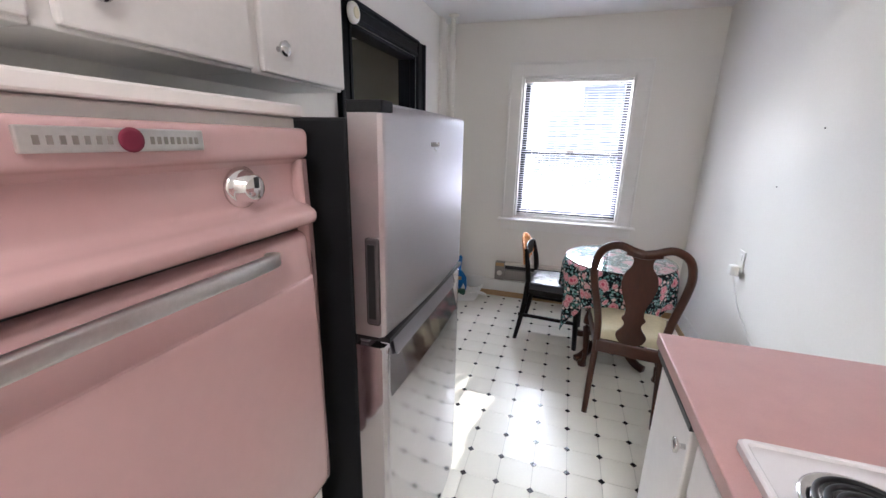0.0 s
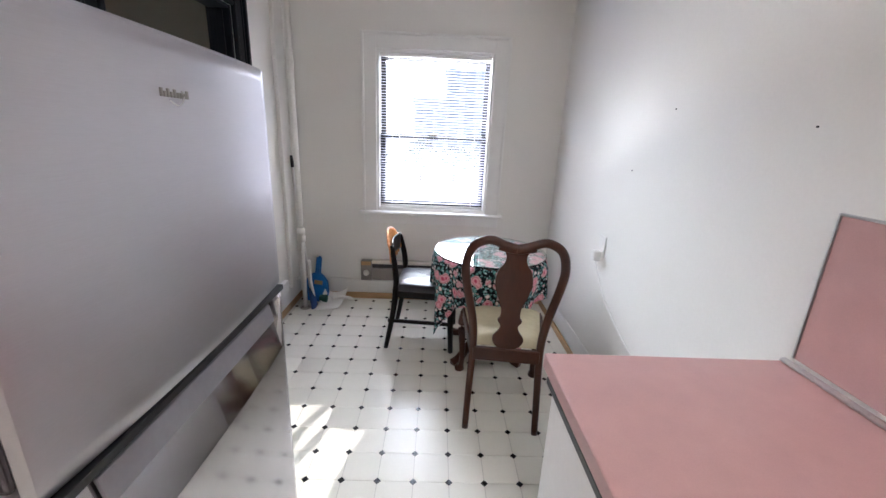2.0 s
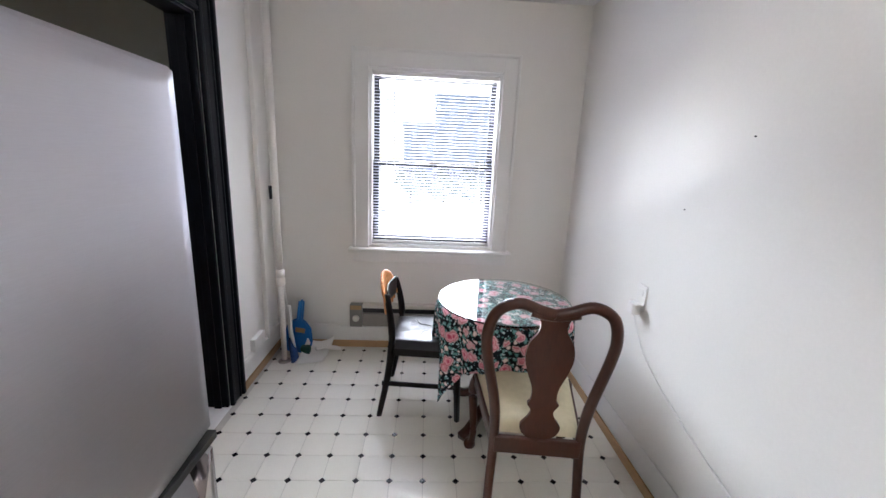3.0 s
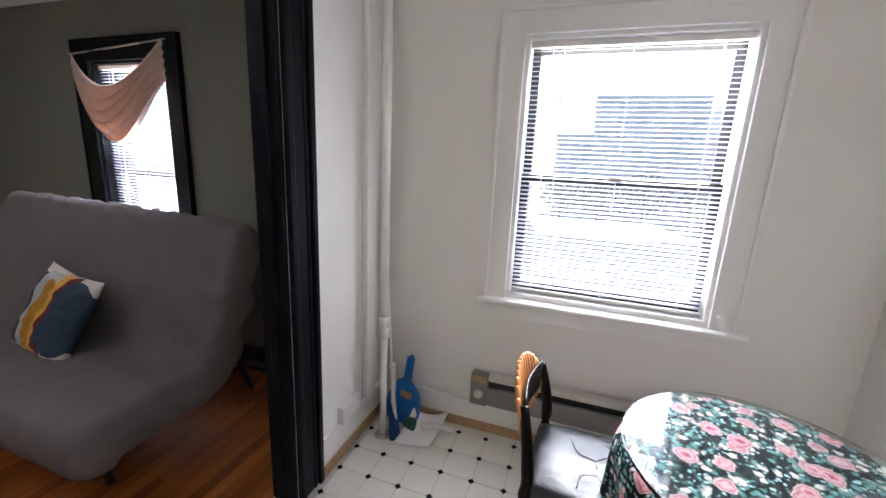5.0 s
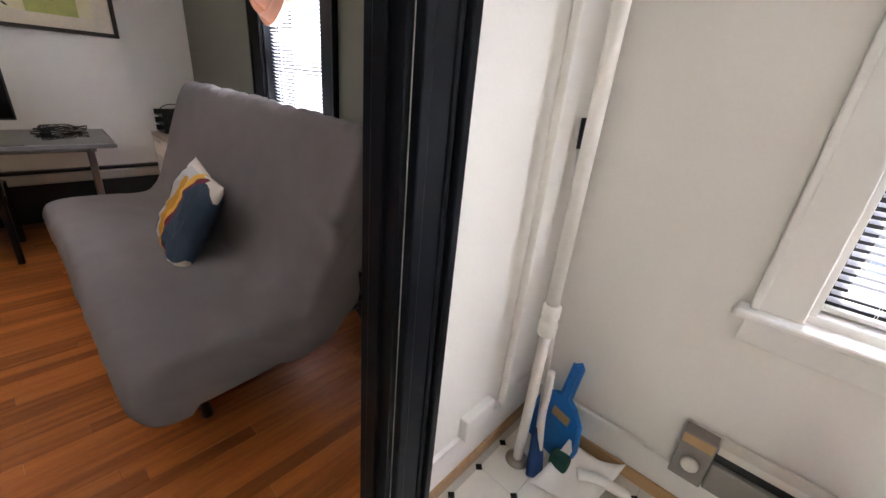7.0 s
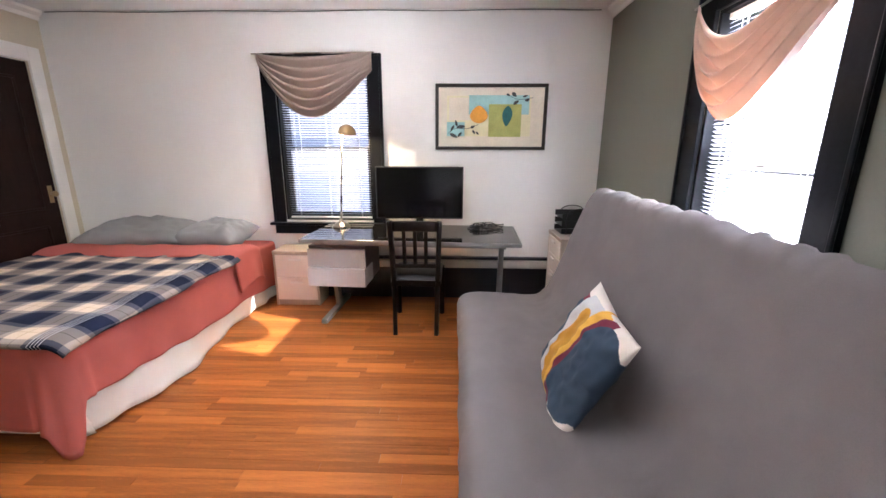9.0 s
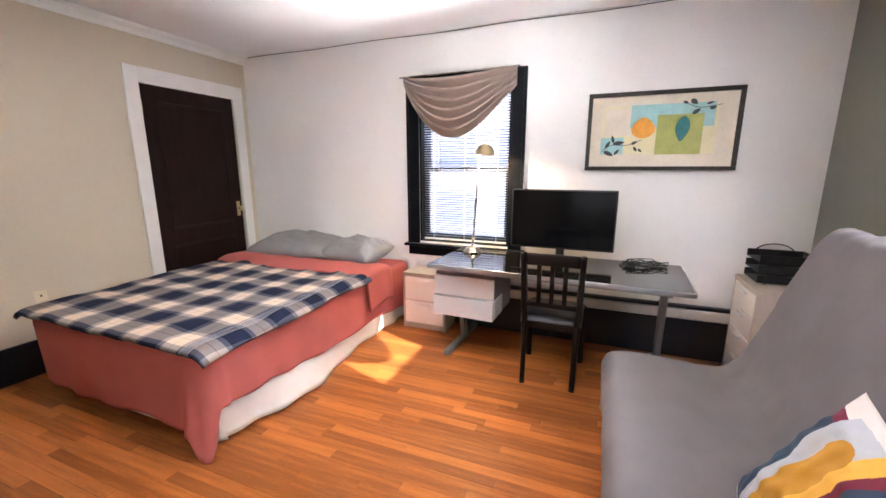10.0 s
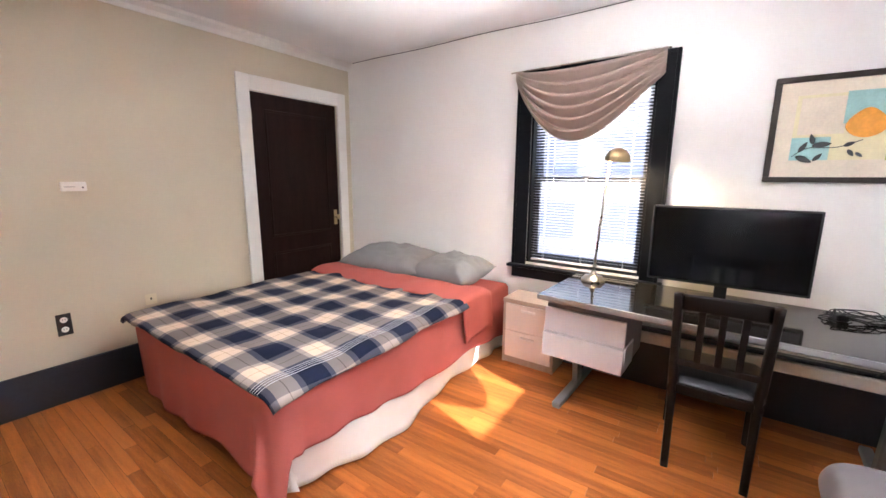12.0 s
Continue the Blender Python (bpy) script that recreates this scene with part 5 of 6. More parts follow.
def print_at(x, y):
    """Which colour of the print lies at (x, y), both from -1 to 1; y runs across the bands."""
    def patch(y0, y1, x0, x1, r):
        xx, yy = min(max(x, x0 + r), x1 - r), min(max(y, y0 + r), y1 - r)
        return (x - xx) ** 2 + (y - yy) ** 2 < r * r
    if patch(-1.07, -0.24, -0.84, 0.92, 0.36):
        return 1
    if x < -0.82 and y < -0.45:
        return 0
    if y > -0.55 and patch(-0.9, -0.12, -1.0, 1.0, 0.34):
        return 4
    if patch(0.04, 0.42, -0.88, 0.76, 0.18):
        return 2
    if -0.30 < y < 0.14 - 0.10 * x and abs(x) < 0.97:
        return 3
    if -0.25 < y < 0.60 and x < 0.94:
        return 5
    if 0.59 < y and -0.94 < x < 0.74:
        return 1
    if 0.59 < y and 0.72 < x < 0.86:
        return 4
    return 0
    if y > -0.35 and pill(-0.70, 0.09, -1.0, 0.98):
        return 4
    if pill(0.24, 0.62, -0.86, 0.72):
        return 2
    if -0.10 < y < 0.36 - 0.12 * x and abs(x) < 0.95:
        return 3
    if -0.05 < y < 0.80 and x < 0.90:
        return 5
    if 0.79 < y and -0.92 < x < 0.72:
        return 1
    if 0.79 < y and 0.70 < x < 0.84:
        return 4
    return 0


for f_ in ob.data.polygons:
    f_.material_index = print_at(f_.center.x / 0.212, f_.center.y / 0.232)

# bed
BX0, BX1, BY0, BY1 = XF + 0.03, -2.70, -0.865, 0.60
bed = thing("bed", "double bed with a white bedskirt", "bed")
part("mattress", B(BX0 + 0.02, BX1 - 0.03, BY0 + 0.03, BY1 - 0.03, 0.27, 0.525, 0.05), SKIRT, bed)
part("box_spring", B(BX0 + 0.02, BX1 - 0.05, BY0 + 0.05, BY1 - 0.05, 0.06, 0.268, 0.01), SKIRT, bed)
for x in (BX0 + 0.1, BX1 - 0.15):
    for y in (BY0 + 0.12, BY1 - 0.12):
        part("leg", tube(bmesh.new(), [(x, y, 0), (x, y, 0.06)], 0.025, seg=10), BLACK_PL, bed)


def skirt(u, v):
    # runs along the window side and round the foot
    L1, L2 = BX1 - BX0 - 0.06, 0.06
    s = u * (L1 + L2)
    w = 0.012 * math.sin(s * 21 + 2 * math.sin(s * 3)) * v + 0.02 * v * math.sin(s * 5.5)
    w += max(0.0, v - 0.45) / 0.55 * (0.05 * math.exp(-((s - 1.45) / 0.45) ** 2) - 0.05 * max(0.0, (s - 1.75) / 0.4))
    z = 0.34 - v * (0.325 + 0.0 * math.sin(s * 7)) + 0.012 * v * math.sin(s * 4.1)
    if s < L1:
        return Vector((BX0 + s, BY1 - 0.022 + w + 0.0 * v, max(0.006, z)))
    return Vector((BX1 - 0.055 + w, BY1 - 0.03 - (s - L1), max(0.006, z)))


thick(part("bedskirt", sheet(bmesh.new(), skirt, 220, 10), SKIRT, bed, "gathered white bedskirt", smooth=True), 0.003)

sh = thing("bed_sheet", "coral sheet hanging over the sides of the bed", "sheet")


def perimeter(s):
    """Point and outward way on the sheet's outline, s from 0 to 1: window side, rounded corner, foot, wall side."""
    r = 0.07
    La, Lb, Lc = BX1 - BX0 - r, math.pi * r / 2, BY1 - BY0 - 2 * r
    tot = La + Lb + Lc + Lb + La
    d = s * tot
    if d < La:
        return Vector((BX0 + d, BY1, 0)), Vector((0, 1, 0)), d, 0
    d -= La
    if d < Lb:
        a = math.pi / 2 * (1 - d / Lb)
        return Vector((BX1 - r + r * math.cos(a), BY1 - r + r * math.sin(a), 0)), Vector((math.cos(a), math.sin(a), 0)), La + d, 1
    d -= Lb
    if d < Lc:
        return Vector((BX1, BY1 - r - d, 0)), Vector((1, 0, 0)), La + Lb + d, 2
    d -= Lc
    if d < Lb:
        a = -math.pi / 2 * d / Lb
        return Vector((BX1 - r + r * math.cos(a), BY0 + r + r * math.sin(a), 0)), Vector((math.cos(a), math.sin(a), 0)), La + Lb + Lc + d, 3
    d -= Lb
    return Vector((BX1 - r - d, BY0, 0)), Vector((0, -1, 0)), La + 2 * Lb + Lc + d, 4


def hem(s, d, zone):
    side = 0.125 + 0.06 * d + 0.012 * math.sin(d * 3.3)
    foot = 0.132 + 0.012 * math.sin(d * 4)
    k = min(1, max(0, (d - 2.07) / 0.04))
    base = side + (foot - side) * k
    return base + (0.008 - base) * math.exp(-((d - 2.10) / 0.04) ** 4)


def sheet_at(u, v):
    p, n, d, zone = perimeter(u)
    if v < 0.3:
        q = v / 0.3
        c = Vector((max(BX0 + 0.0, min(p.x, BX1 - 0.5)), (BY0 + BY1) / 2, 0))
        pt = c + (p - n * 0.03 - c) * q
        return Vector((pt.x, pt.y, 0.540 + wob(pt.x, pt.y, 0, 4, 0.006)))
    if v < 0.42:
        a = (v - 0.3) / 0.12 * math.pi / 2
        pt = p - n * 0.03 + n * 0.035 * math.sin(a)
        return Vector((pt.x, pt.y, 0.540 - 0.035 * (1 - math.cos(a)) + wob(pt.x, pt.y, 0, 4, 0.006)))
    q = (v - 0.42) / 0.58
    z1 = hem(u, d, zone)
    f = 0.010 * math.sin(d * 17 + 2 * math.sin(d * 4)) + 0.012 * math.sin(d * 6.3 + 1)
    if 1.98 < d < 2.22:
        f += 0.010 * math.sin((d - 1.98) * 75) + 0.035 * q * q * math.sin((d - 1.98) / 0.24 * math.pi)
    pt = p + n * (0.006 + q * (0.006 + f))
    return Vector((pt.x, pt.y, 0.505 + (z1 - 0.505) * q))


thick(part("cloth", sheet(bmesh.new(), sheet_at, 420, 30), CORAL, sh, smooth=True), 0.003)

# the sheet's fold over the blanket's head end
fo = thing("folded_sheet", "coral top sheet folded back over the blanket", "sheet")


def fold_at(u, v):
    x = -4.00 - 0.38 * u + 0.03 * math.sin(v * 5)
    w = (BY1 + 0.045) - (BY0 - 0.02)
    drop = 0.27
    s = v * (w + drop)
    y = BY0 - 0.02 + s
    z = 0.582 + 0.030 * math.sin(math.pi * u) + wob(x, y, 1, 6, 0.014)
    if y > BY1 + 0.03:
        q = y - BY1 - 0.03
        return Vector((x - 0.06 * q / drop + 0.02 * q, BY1 + 0.042 + 0.012 * math.sin(x * 22) * q / drop, z - q - 0.01))
    if y > BY1 - 0.02:
        z -= (y - BY1 + 0.02) ** 2 * 6
    return Vector((x, y, z))


thick(part("cloth", sheet(bmesh.new(), fold_at, 20, 90), CORAL, fo, smooth=True), 0.014)

bl = thing("blanket", "navy, grey and cream plaid blanket spread on the bed", "blanket")


def blanket_at(u, v):
    x = -2.665 - 1.40 * u
    y = BY0 - 0.05 + (BY1 + 0.055 - BY0 + 0.05) * v
    z = 0.572 + wob(x, y, 0, 2.4, 0.016) + wob(x, y, 3, 6, 0.012) + wob(x, y, 5, 13, 0.004)
    e = max(0, 0.06 - (u * 1.40)) / 0.06
    z -= 0.018 * e * e
    e = max(0, (v - 0.955) / 0.045)
    z -= 0.036 * e * e
    e = max(0, (0.04 - v) / 0.04)
    z -= 0.04 * e * e
    return Vector((x, y + 0.012 * math.sin(x * 9), z))


thick(part("cloth", sheet(bmesh.new(), blanket_at, 70, 80), PLAID, bl, smooth=True), 0.022, 1)
for cx, cy, w, d, rz, label in ((-4.56, -0.46, 0.50, 0.88, 4, "plump grey pillow at the head of the bed"), (-4.55, 0.22, 0.44, 0.56, -7, "creased grey pillow at the head of the bed")):
    pw = thing("bed_pillow", label, "pillow", pose(cx, cy, 0.655, 0, 8, rz))
    part("case", puff(w, d, 0.23, pinch=0.08, crease=0.045, seed=cy), PILLOW_G, pw, smooth=True)
pw = thing("bed_pillow", "flat grey pillow beneath the others", "pillow", pose(-4.62, -0.60, 0.60, 0, 3, 2))
part("case", puff(0.38, 0.5, 0.12, pinch=0.05, crease=0.02, seed=4), PILLOW_G, pw, smooth=True)


def drawer_unit(name, label, m, w, d, hgt, rows_, body, front, top_h=0.03):
    """A chest with its front on local -y."""
    c = thing(name, label, "chest of drawers", m)
    part("side_panel", B(-w / 2, -w / 2 + 0.018, -d / 2, d / 2, 0, hgt - top_h, 0.002), body, c)
    part("side_panel", B(w / 2 - 0.018, w / 2, -d / 2, d / 2, 0, hgt - top_h, 0.002), body, c)
    part("top", B(-w / 2 - 0.002, w / 2 + 0.002, -d / 2 - 0.004, d / 2, hgt - top_h + 0.0005, hgt, 0.003), body, c)
    part("back_panel", B(-w / 2 + 0.0185, w / 2 - 0.0185, d / 2 - 0.01, d / 2, 0.02, hgt - top_h, 0), body, c)
    part("plinth", B(-w / 2 + 0.0185, w / 2 - 0.0185, -d / 2 + 0.01, -d / 2 + 0.03, 0, 0.05, 0), body, c)
    z0, dz = 0.052, (hgt - top_h - 0.056) / rows_
    for k in range(rows_):
        f_ = part("drawer", B(-w / 2 + 0.0205, w / 2 - 0.0205, -d / 2 - 0.002, -d / 2 + 0.018, z0 + dz * k + 0.002, z0 + dz * (k + 1) - 0.003, 0.003), front, c)
        part("handle", B(-0.055, 0.055, -d / 2 - 0.02, -d / 2 - 0.0022, z0 + dz * (k + 0.82) - 0.012, z0 + dz * (k + 0.82) + 0.006, 0.004), WHITE_PL, f_, "white handle")
    return c


tagged(drawer_unit("nightstand", "pale oak nightstand with two white drawers, beside the bed", pose(-4.665, 0.90, 0, 0, 0, 90), 0.40, 0.27, 0.508, 2, LIGHT_OAK, WHITE_DR), category="nightstand")
drawer_unit("drawer_chest", "pale oak chest with white drawer fronts and handles", pose(-4.52, 3.36, 0, 0, 0, 0), 0.42, 0.38, 0.69, 4, LIGHT_OAK, WHITE_DR)

# letter trays
lt = thing("letter_trays", "stack of black wire mesh letter trays", "letter tray", pose(-4.60, 3.36, 0.69))
for k in range(3):
    z = 0.01 + 0.065 * k
    bm = bmesh.new()
    box(bm, -0.12, 0.12, -0.15, 0.15, z, z + 0.003, 0)
    for dd in ((-0.12, -0.117, -0.15, 0.15), (0.117, 0.12, -0.15, 0.15), (-0.117, 0.117, 0.147, 0.15)):
        box(bm, *dd, z + 0.003, z + 0.045, 0)
    part("tray", bm, BLACK_PL, lt)
for s in (-1, 1):
    part("side_wire", tube(bmesh.new(), spline([(s * 0.125, -0.11, 0.005), (s * 0.125, -0.11, 0.16), (s * 0.125, -0.05, 0.215), (s * 0.125, 0.05, 0.215), (s * 0.125, 0.11, 0.16), (s * 0.125, 0.11, 0.005)], 24), 0.004, seg=6, up=(1, 0, 0)), BLACK_PL, lt, smooth=True)

# ---- desk ----
dk = thing("desk", "wide black-topped desk with silver legs and grey drawers", "desk", pose(-4.07, 1.96, 0, 0, 0, -3.1))
# local x into the room, local y along the wall
part("top", B(-0.70, 0.0, -0.84, 0.84, 0.690, 0.716, 0.003), DESK_TOP, dk, "black laminate top")
part("edge", B(0.0005, 0.012, -0.84, 0.84, 0.688, 0.717, 0.003), SILVER, dk, "silver edge strip")
part("edge", B(-0.70, 0.012, 0.8405, 0.848, 0.690, 0.716, 0.002), SILVER, dk)
part("rail", B(-0.60, -0.56, -0.76, 0.72, 0.62, 0.688, 0.004), SILVER, dk)
part("rail", B(-0.12, -0.08, -0.76, 0.72, 0.652, 0.688, 0.004), SILVER, dk)
for y in (-0.70, 0.72):
    part("foot", B(-0.66, -0.03, y - 0.026, y + 0.026, 0.0, 0.04, 0.010), SILVER, dk)
    part("leg", tube(bmesh.new(), [(-0.40, y, 0.04), (-0.30, y, 0.69)], 0.022, 0.04, seg=8, up=(1, 0, 0), square=True), SILVER, dk)
    part("arm", B(-0.55, -0.06, y - 0.02, y + 0.02, 0.655, 0.689, 0.004), SILVER, dk)
dbx = part("drawer_case", B(-0.56, -0.11, -0.82, -0.36, 0.315, 0.640, 0.003), GREY_PL, dk)
for za, zb, xo in ((0.468, 0.618, -0.088), (0.312, 0.462, -0.070)):
    part("drawer_front", B(-0.109, xo, -0.825, -0.355, za, zb, 0.004), DRAWER_G, dbx, "light grey drawer front")
part("drawer_side", B(-0.30, -0.109, -0.360, -0.352, 0.32, 0.46, 0.001), DRAWER_G, dbx)

# lamp
lp = thing("desk_lamp", "lit brass desk lamp with a domed shade", "lamp", pose(-4.62, 1.31, 0.716))
part("base", lathe(bmesh.new(), [(0.075, 0), (0.077, 0.012), (0.068, 0.020), (0.062, 0.024), (0.058, 0.036), (0.030, 0.044), (0.016, 0.06), (0.014, 0.075)], seg=32), NICKEL, lp, smooth=True)
part("pole", tube(bmesh.new(), [(0, 0, 0.06), (0.01, 0.022, 0.375), (0.02, 0.05, 0.79)], 0.0085, seg=12), NICKEL, lp, smooth=True)
for q in (0.10, 0.37, 0.40):
    part("collar", lathe(bmesh.new(), [(0.008, 0), (0.015, 0.006), (0.015, 0.012), (0.008, 0.018)], (0.01 * q / 0.375, 0.022 * q / 0.375, q), 16), NICKEL, lp, smooth=True)
sm = pose(0.025, 0.095, 0.79, -6, 8)
bm = bmesh.new()
dome = [(0.076 * math.cos(radians(a)), 0.080 * math.sin(radians(a))) for a in range(0, 86, 8)] + [(0.004, 0.080)]
rings = [[bm.verts.new(sm @ Vector((r * math.cos(2 * math.pi * j / 32), r * math.sin(2 * math.pi * j / 32), z))) for j in range(32)] for r, z in dome]
for a, b in zip(rings, rings[1:]):
    for j in range(32):
        bm.faces.new((a[j], a[(j + 1) % 32], b[(j + 1) % 32], b[j]))
shd = part("shade", bm, BRASS, lp, "domed brass shade", smooth=True)
thick(shd, 0.002)
part("bulb", lathe(bmesh.new(), [(0.008, 0.05), (0.02, 0.045), (0.028, 0.028), (0.024, 0.010), (0.008, 0.002)], m=sm, seg=16), BULB, shd, "glowing warm bulb", smooth=True)

# television
tv = thing("television", "black flat-screen television on the desk", "television", pose(-4.575, 2.01, 0.716, 0, 0, 90))
# local -y faces the room
part("body", B(-0.372, 0.372, -0.012, 0.03, 0.088, 0.53, 0.006), BLACK_PL, tv)
part("screen", B(-0.360, 0.360, -0.0145, -0.0122, 0.102, 0.520, 0.001), SCREEN, tv, "glossy black screen")
part("neck", B(-0.03, 0.03, 0.0, 0.025, 0.012, 0.09, 0.004), BLACK_PL, tv)
part("foot", B(-0.16, 0.16, -0.09, 0.11, 0.0, 0.012, 0.005), BLACK_PL, tv)

# cables
cb = thing("cable_tangle", "tangle of black cables and a power brick", "cables", pose(-4.60, 2.58, 0.717))
rnd = random.Random(8)
for k in range(7):
    pts, a = [], rnd.uniform(0, 6)
    for i in range(7):
        a += rnd.uniform(0.6, 1.3)
        pts.append((0.05 * math.cos(a) + rnd.uniform(-0.02, 0.02), 0.13 * math.sin(a * 0.9) + rnd.uniform(-0.05, 0.05), rnd.uniform(0.004, 0.05)))
    part("cable", tube(bmesh.new(), spline(pts, 50), 0.003, seg=6), BLACK_PL, cb, smooth=True)
part("power_brick", B(-0.03, 0.03, -0.11, -0.06, 0.0, 0.035, 0.006, m=pose(0, 0, 0, 0, 0, 20)), BLACK_PL, cb)
cd2 = thing("desk_cable", "thin dark cable hanging behind the desk", "cable")
part("cable", tube(bmesh.new(), spline([(-4.60, 2.70, 0.70), (-4.58, 2.74, 0.60), (-4.66, 2.74, 0.50), (-4.7, 2.70, 0.42)], 24), 0.003, seg=6), BLACK_PL, cd2, smooth=True)

# ---- dark desk chair ----
dc = thing("desk_chair", "dark espresso wooden slat-back chair at the desk", "chair", pose(-3.985, 2.025, 0, 0, 0, 90))
# local y points to the desk
for s in (-1, 1):
    part("back_leg", tube(bmesh.new(), spline([(s * 0.158, -0.005, 0.0), (s * 0.162, 0.022, 0.30), (s * 0.166, 0.028, 0.46), (s * 0.172, 0.012, 0.68), (s * 0.178, -0.012, 0.885)], 18), 0.017, 0.019, seg=8, square=True), ESPRESSO, dc, smooth=True)
    part("front_leg", tube(bmesh.new(), [(s * 0.185, 0.42, 0.0), (s * 0.185, 0.42, 0.435)], 0.018, seg=8, square=True), ESPRESSO, dc)
    part("side_rail", B(s * 0.178 - 0.01, s * 0.178 + 0.01, 0.045, 0.40, 0.385, 0.43, 0.003), ESPRESSO, dc)
part("crest_rail", tube(bmesh.new(), spline([(-0.165, 0.0, 0.845), (0, -0.012, 0.85), (0.165, 0.0, 0.845)], 10), 0.010, 0.038, seg=8, square=True), ESPRESSO, dc, smooth=True)
part("lower_rail", tube(bmesh.new(), [(-0.155, 0.022, 0.545), (0.155, 0.022, 0.545)], 0.009, 0.016, seg=8, square=True), ESPRESSO, dc)
for k in range(3):
    x = (k - 1) * 0.078
    part("slat", tube(bmesh.new(), [(x, 0.02, 0.556), (x * 1.03, -0.004, 0.815)], 0.014, 0.006, seg=8, square=True), ESPRESSO, dc)
part("back_rail", B(-0.150, 0.150, 0.018, 0.038, 0.385, 0.43, 0.003), ESPRESSO, dc)
part("front_rail", B(-0.167, 0.167, 0.41, 0.428, 0.385, 0.43, 0.003), ESPRESSO, dc)
part("seat", sheet(bmesh.new(), lambda u, v: Vector(((2 * u - 1) * (0.17 + 0.03 * v), 0.035 + 0.42 * v, 0.432 + 0.032 * max(0, (1 - (2 * u - 1) ** 8) * (1 - (2 * v - 1) ** 8)) ** 0.4)), 18, 18), LEATHER, dc, "black padded seat", smooth=True)

# ---- framed print ----
PY0, PY1, PZ0, PZ1 = 2.135, 3.098, 1.385, 1.932
pf = thing("framed_print", "framed botanical print of leaves and fruit in aqua and olive", "picture")
bm = bmesh.new()
for dd in ((PY0, PY1, PZ0, PZ0 + 0.028), (PY0, PY1, PZ1 - 0.028, PZ1), (PY0, PY0 + 0.028, PZ0 + 0.028, PZ1 - 0.028), (PY1 - 0.028, PY1, PZ0 + 0.028, PZ1 - 0.028)):
    box(bm, XF, XF + 0.03, *dd, 0.004)
part("picture_frame", bm, FRAME_BR, pf, "dark bronze frame")
bw, bh = PY1 - PY0 - 0.056, PZ1 - PZ0 - 0.056
part("paper", B(XF + 0.002, XF + 0.012, PY0 + 0.028, PY1 - 0.028, PZ0 + 0.028, PZ1 - 0.028, 0), MATBOARD, pf)


def on_print(u, v):
    return PY0 + 0.028 + u * bw, PZ1 - 0.028 - v * bh


def block(nm, u0, u1, v0, v1, m_, layer):
    ya, za = on_print(u0, v1)
    yb, zb = on_print(u1, v0)
    part(nm, B(XF + 0.012, XF + 0.0125 + 0.0012 * layer, ya, yb, za, zb, 0), m_, pf)


block("colour_field", 0.08, 0.88, 0.14, 0.82, P_PALE, 1)
block("colour_field", 0.10, 0.30, 0.17, 0.55, MATBOARD, 2)
block("colour_field", 0.29, 0.86, 0.13, 0.45, P_BLUE, 3)
block("colour_field", 0.08, 0.25, 0.58, 0.82, P_BLUE, 2)
block("colour_field", 0.48, 0.79, 0.28, 0.83, P_GREEN, 4)


def leaf_shape(cu_, cv_, lu, wv, ang, m_, layer, tip=1.0):
    """A pointed leaf of length lu and width wv, in metres, turned by ang."""
    y, z = on_print(cu_, cv_)
    pts = []
    for k in range(24):
        a = 2 * math.pi * k / 24
        c_, s_ = math.cos(a), math.sin(a)
        pts.append((lu / 2 * c_, wv / 2 * s_ * (1 - 0.35 * tip * abs(c_) ** 2) * (1 - 0.25 * c_)))
    m = Matrix(((0, 0, 1, XF + 0.0125), (1, 0, 0, y), (0, 1, 0, z), (0, 0, 0, 1))) @ pose(0, 0, 0, 0, 0, ang)
    part("leaf", plate(bmesh.new(), pts, 0.0012 * layer, m), m_, pf)


leaf_shape(0.385, 0.45, 0.145, 0.15, 90, P_ORANGE, 5, 0.6)
leaf_shape(0.655, 0.48, 0.17, 0.085, -95, P_TEAL, 6)
for cu_, cv_, L_, W_, a_ in ((0.215, 0.66, 0.075, 0.03, 8), (0.135, 0.68, 0.06, 0.022, 60), (0.17, 0.60, 0.055, 0.02, 105), (0.145, 0.81, 0.075, 0.028, -25), (0.205, 0.79, 0.05, 0.02, 50), (0.33, 0.66, 0.045, 0.02, 25), (0.34, 0.75, 0.04, 0.018, -55), (0.375, 0.77, 0.035, 0.014, -40), (0.715, 0.12, 0.05, 0.03, -40), (0.66, 0.125, 0.035, 0.018, -25), (0.735, 0.25, 0.055, 0.026, 35), (0.84, 0.21, 0.04, 0.024, 10), (0.82, 0.145, 0.045, 0.016, 15)):
    leaf_shape(cu_, cv_, L_, W_, a_, P_DARK, 7)
for pts in (((0.09, 0.78), (0.16, 0.69), (0.28, 0.69), (0.38, 0.62)), ((0.68, 0.15), (0.75, 0.20), (0.83, 0.19), (0.895, 0.17))):
    part("stem", tube(bmesh.new(), spline([(XF + 0.021, *on_print(u, v)) for u, v in pts], 16), 0.002, seg=5), P_DARK, pf)

# thermostat and outlets on the beige wall
th = thing("wall_sensor", "small white plastic sensor box on the beige wall", "sensor")
part("case", B(-2.675, -2.556, YB, YB + 0.028, 1.300, 1.356, 0.006), WHITE_PL, th)
part("button", lathe(bmesh.new(), [(0.006, 0), (0.005, 0.002)], m=pose(-2.655, YB + 0.028, 1.322, -90), seg=12), GREY_PL, th)
part("marking", B(-2.62, -2.57, YB + 0.0278, YB + 0.0288, 1.325, 1.328, 0), GREY_PL, th)
oo = thing("black_outlet", "black wall plate with two white sockets", "outlet")
part("plate", B(-2.508, -2.438, YB, YB + 0.007, 0.425, 0.560, 0.002), BLACK_PL, oo)
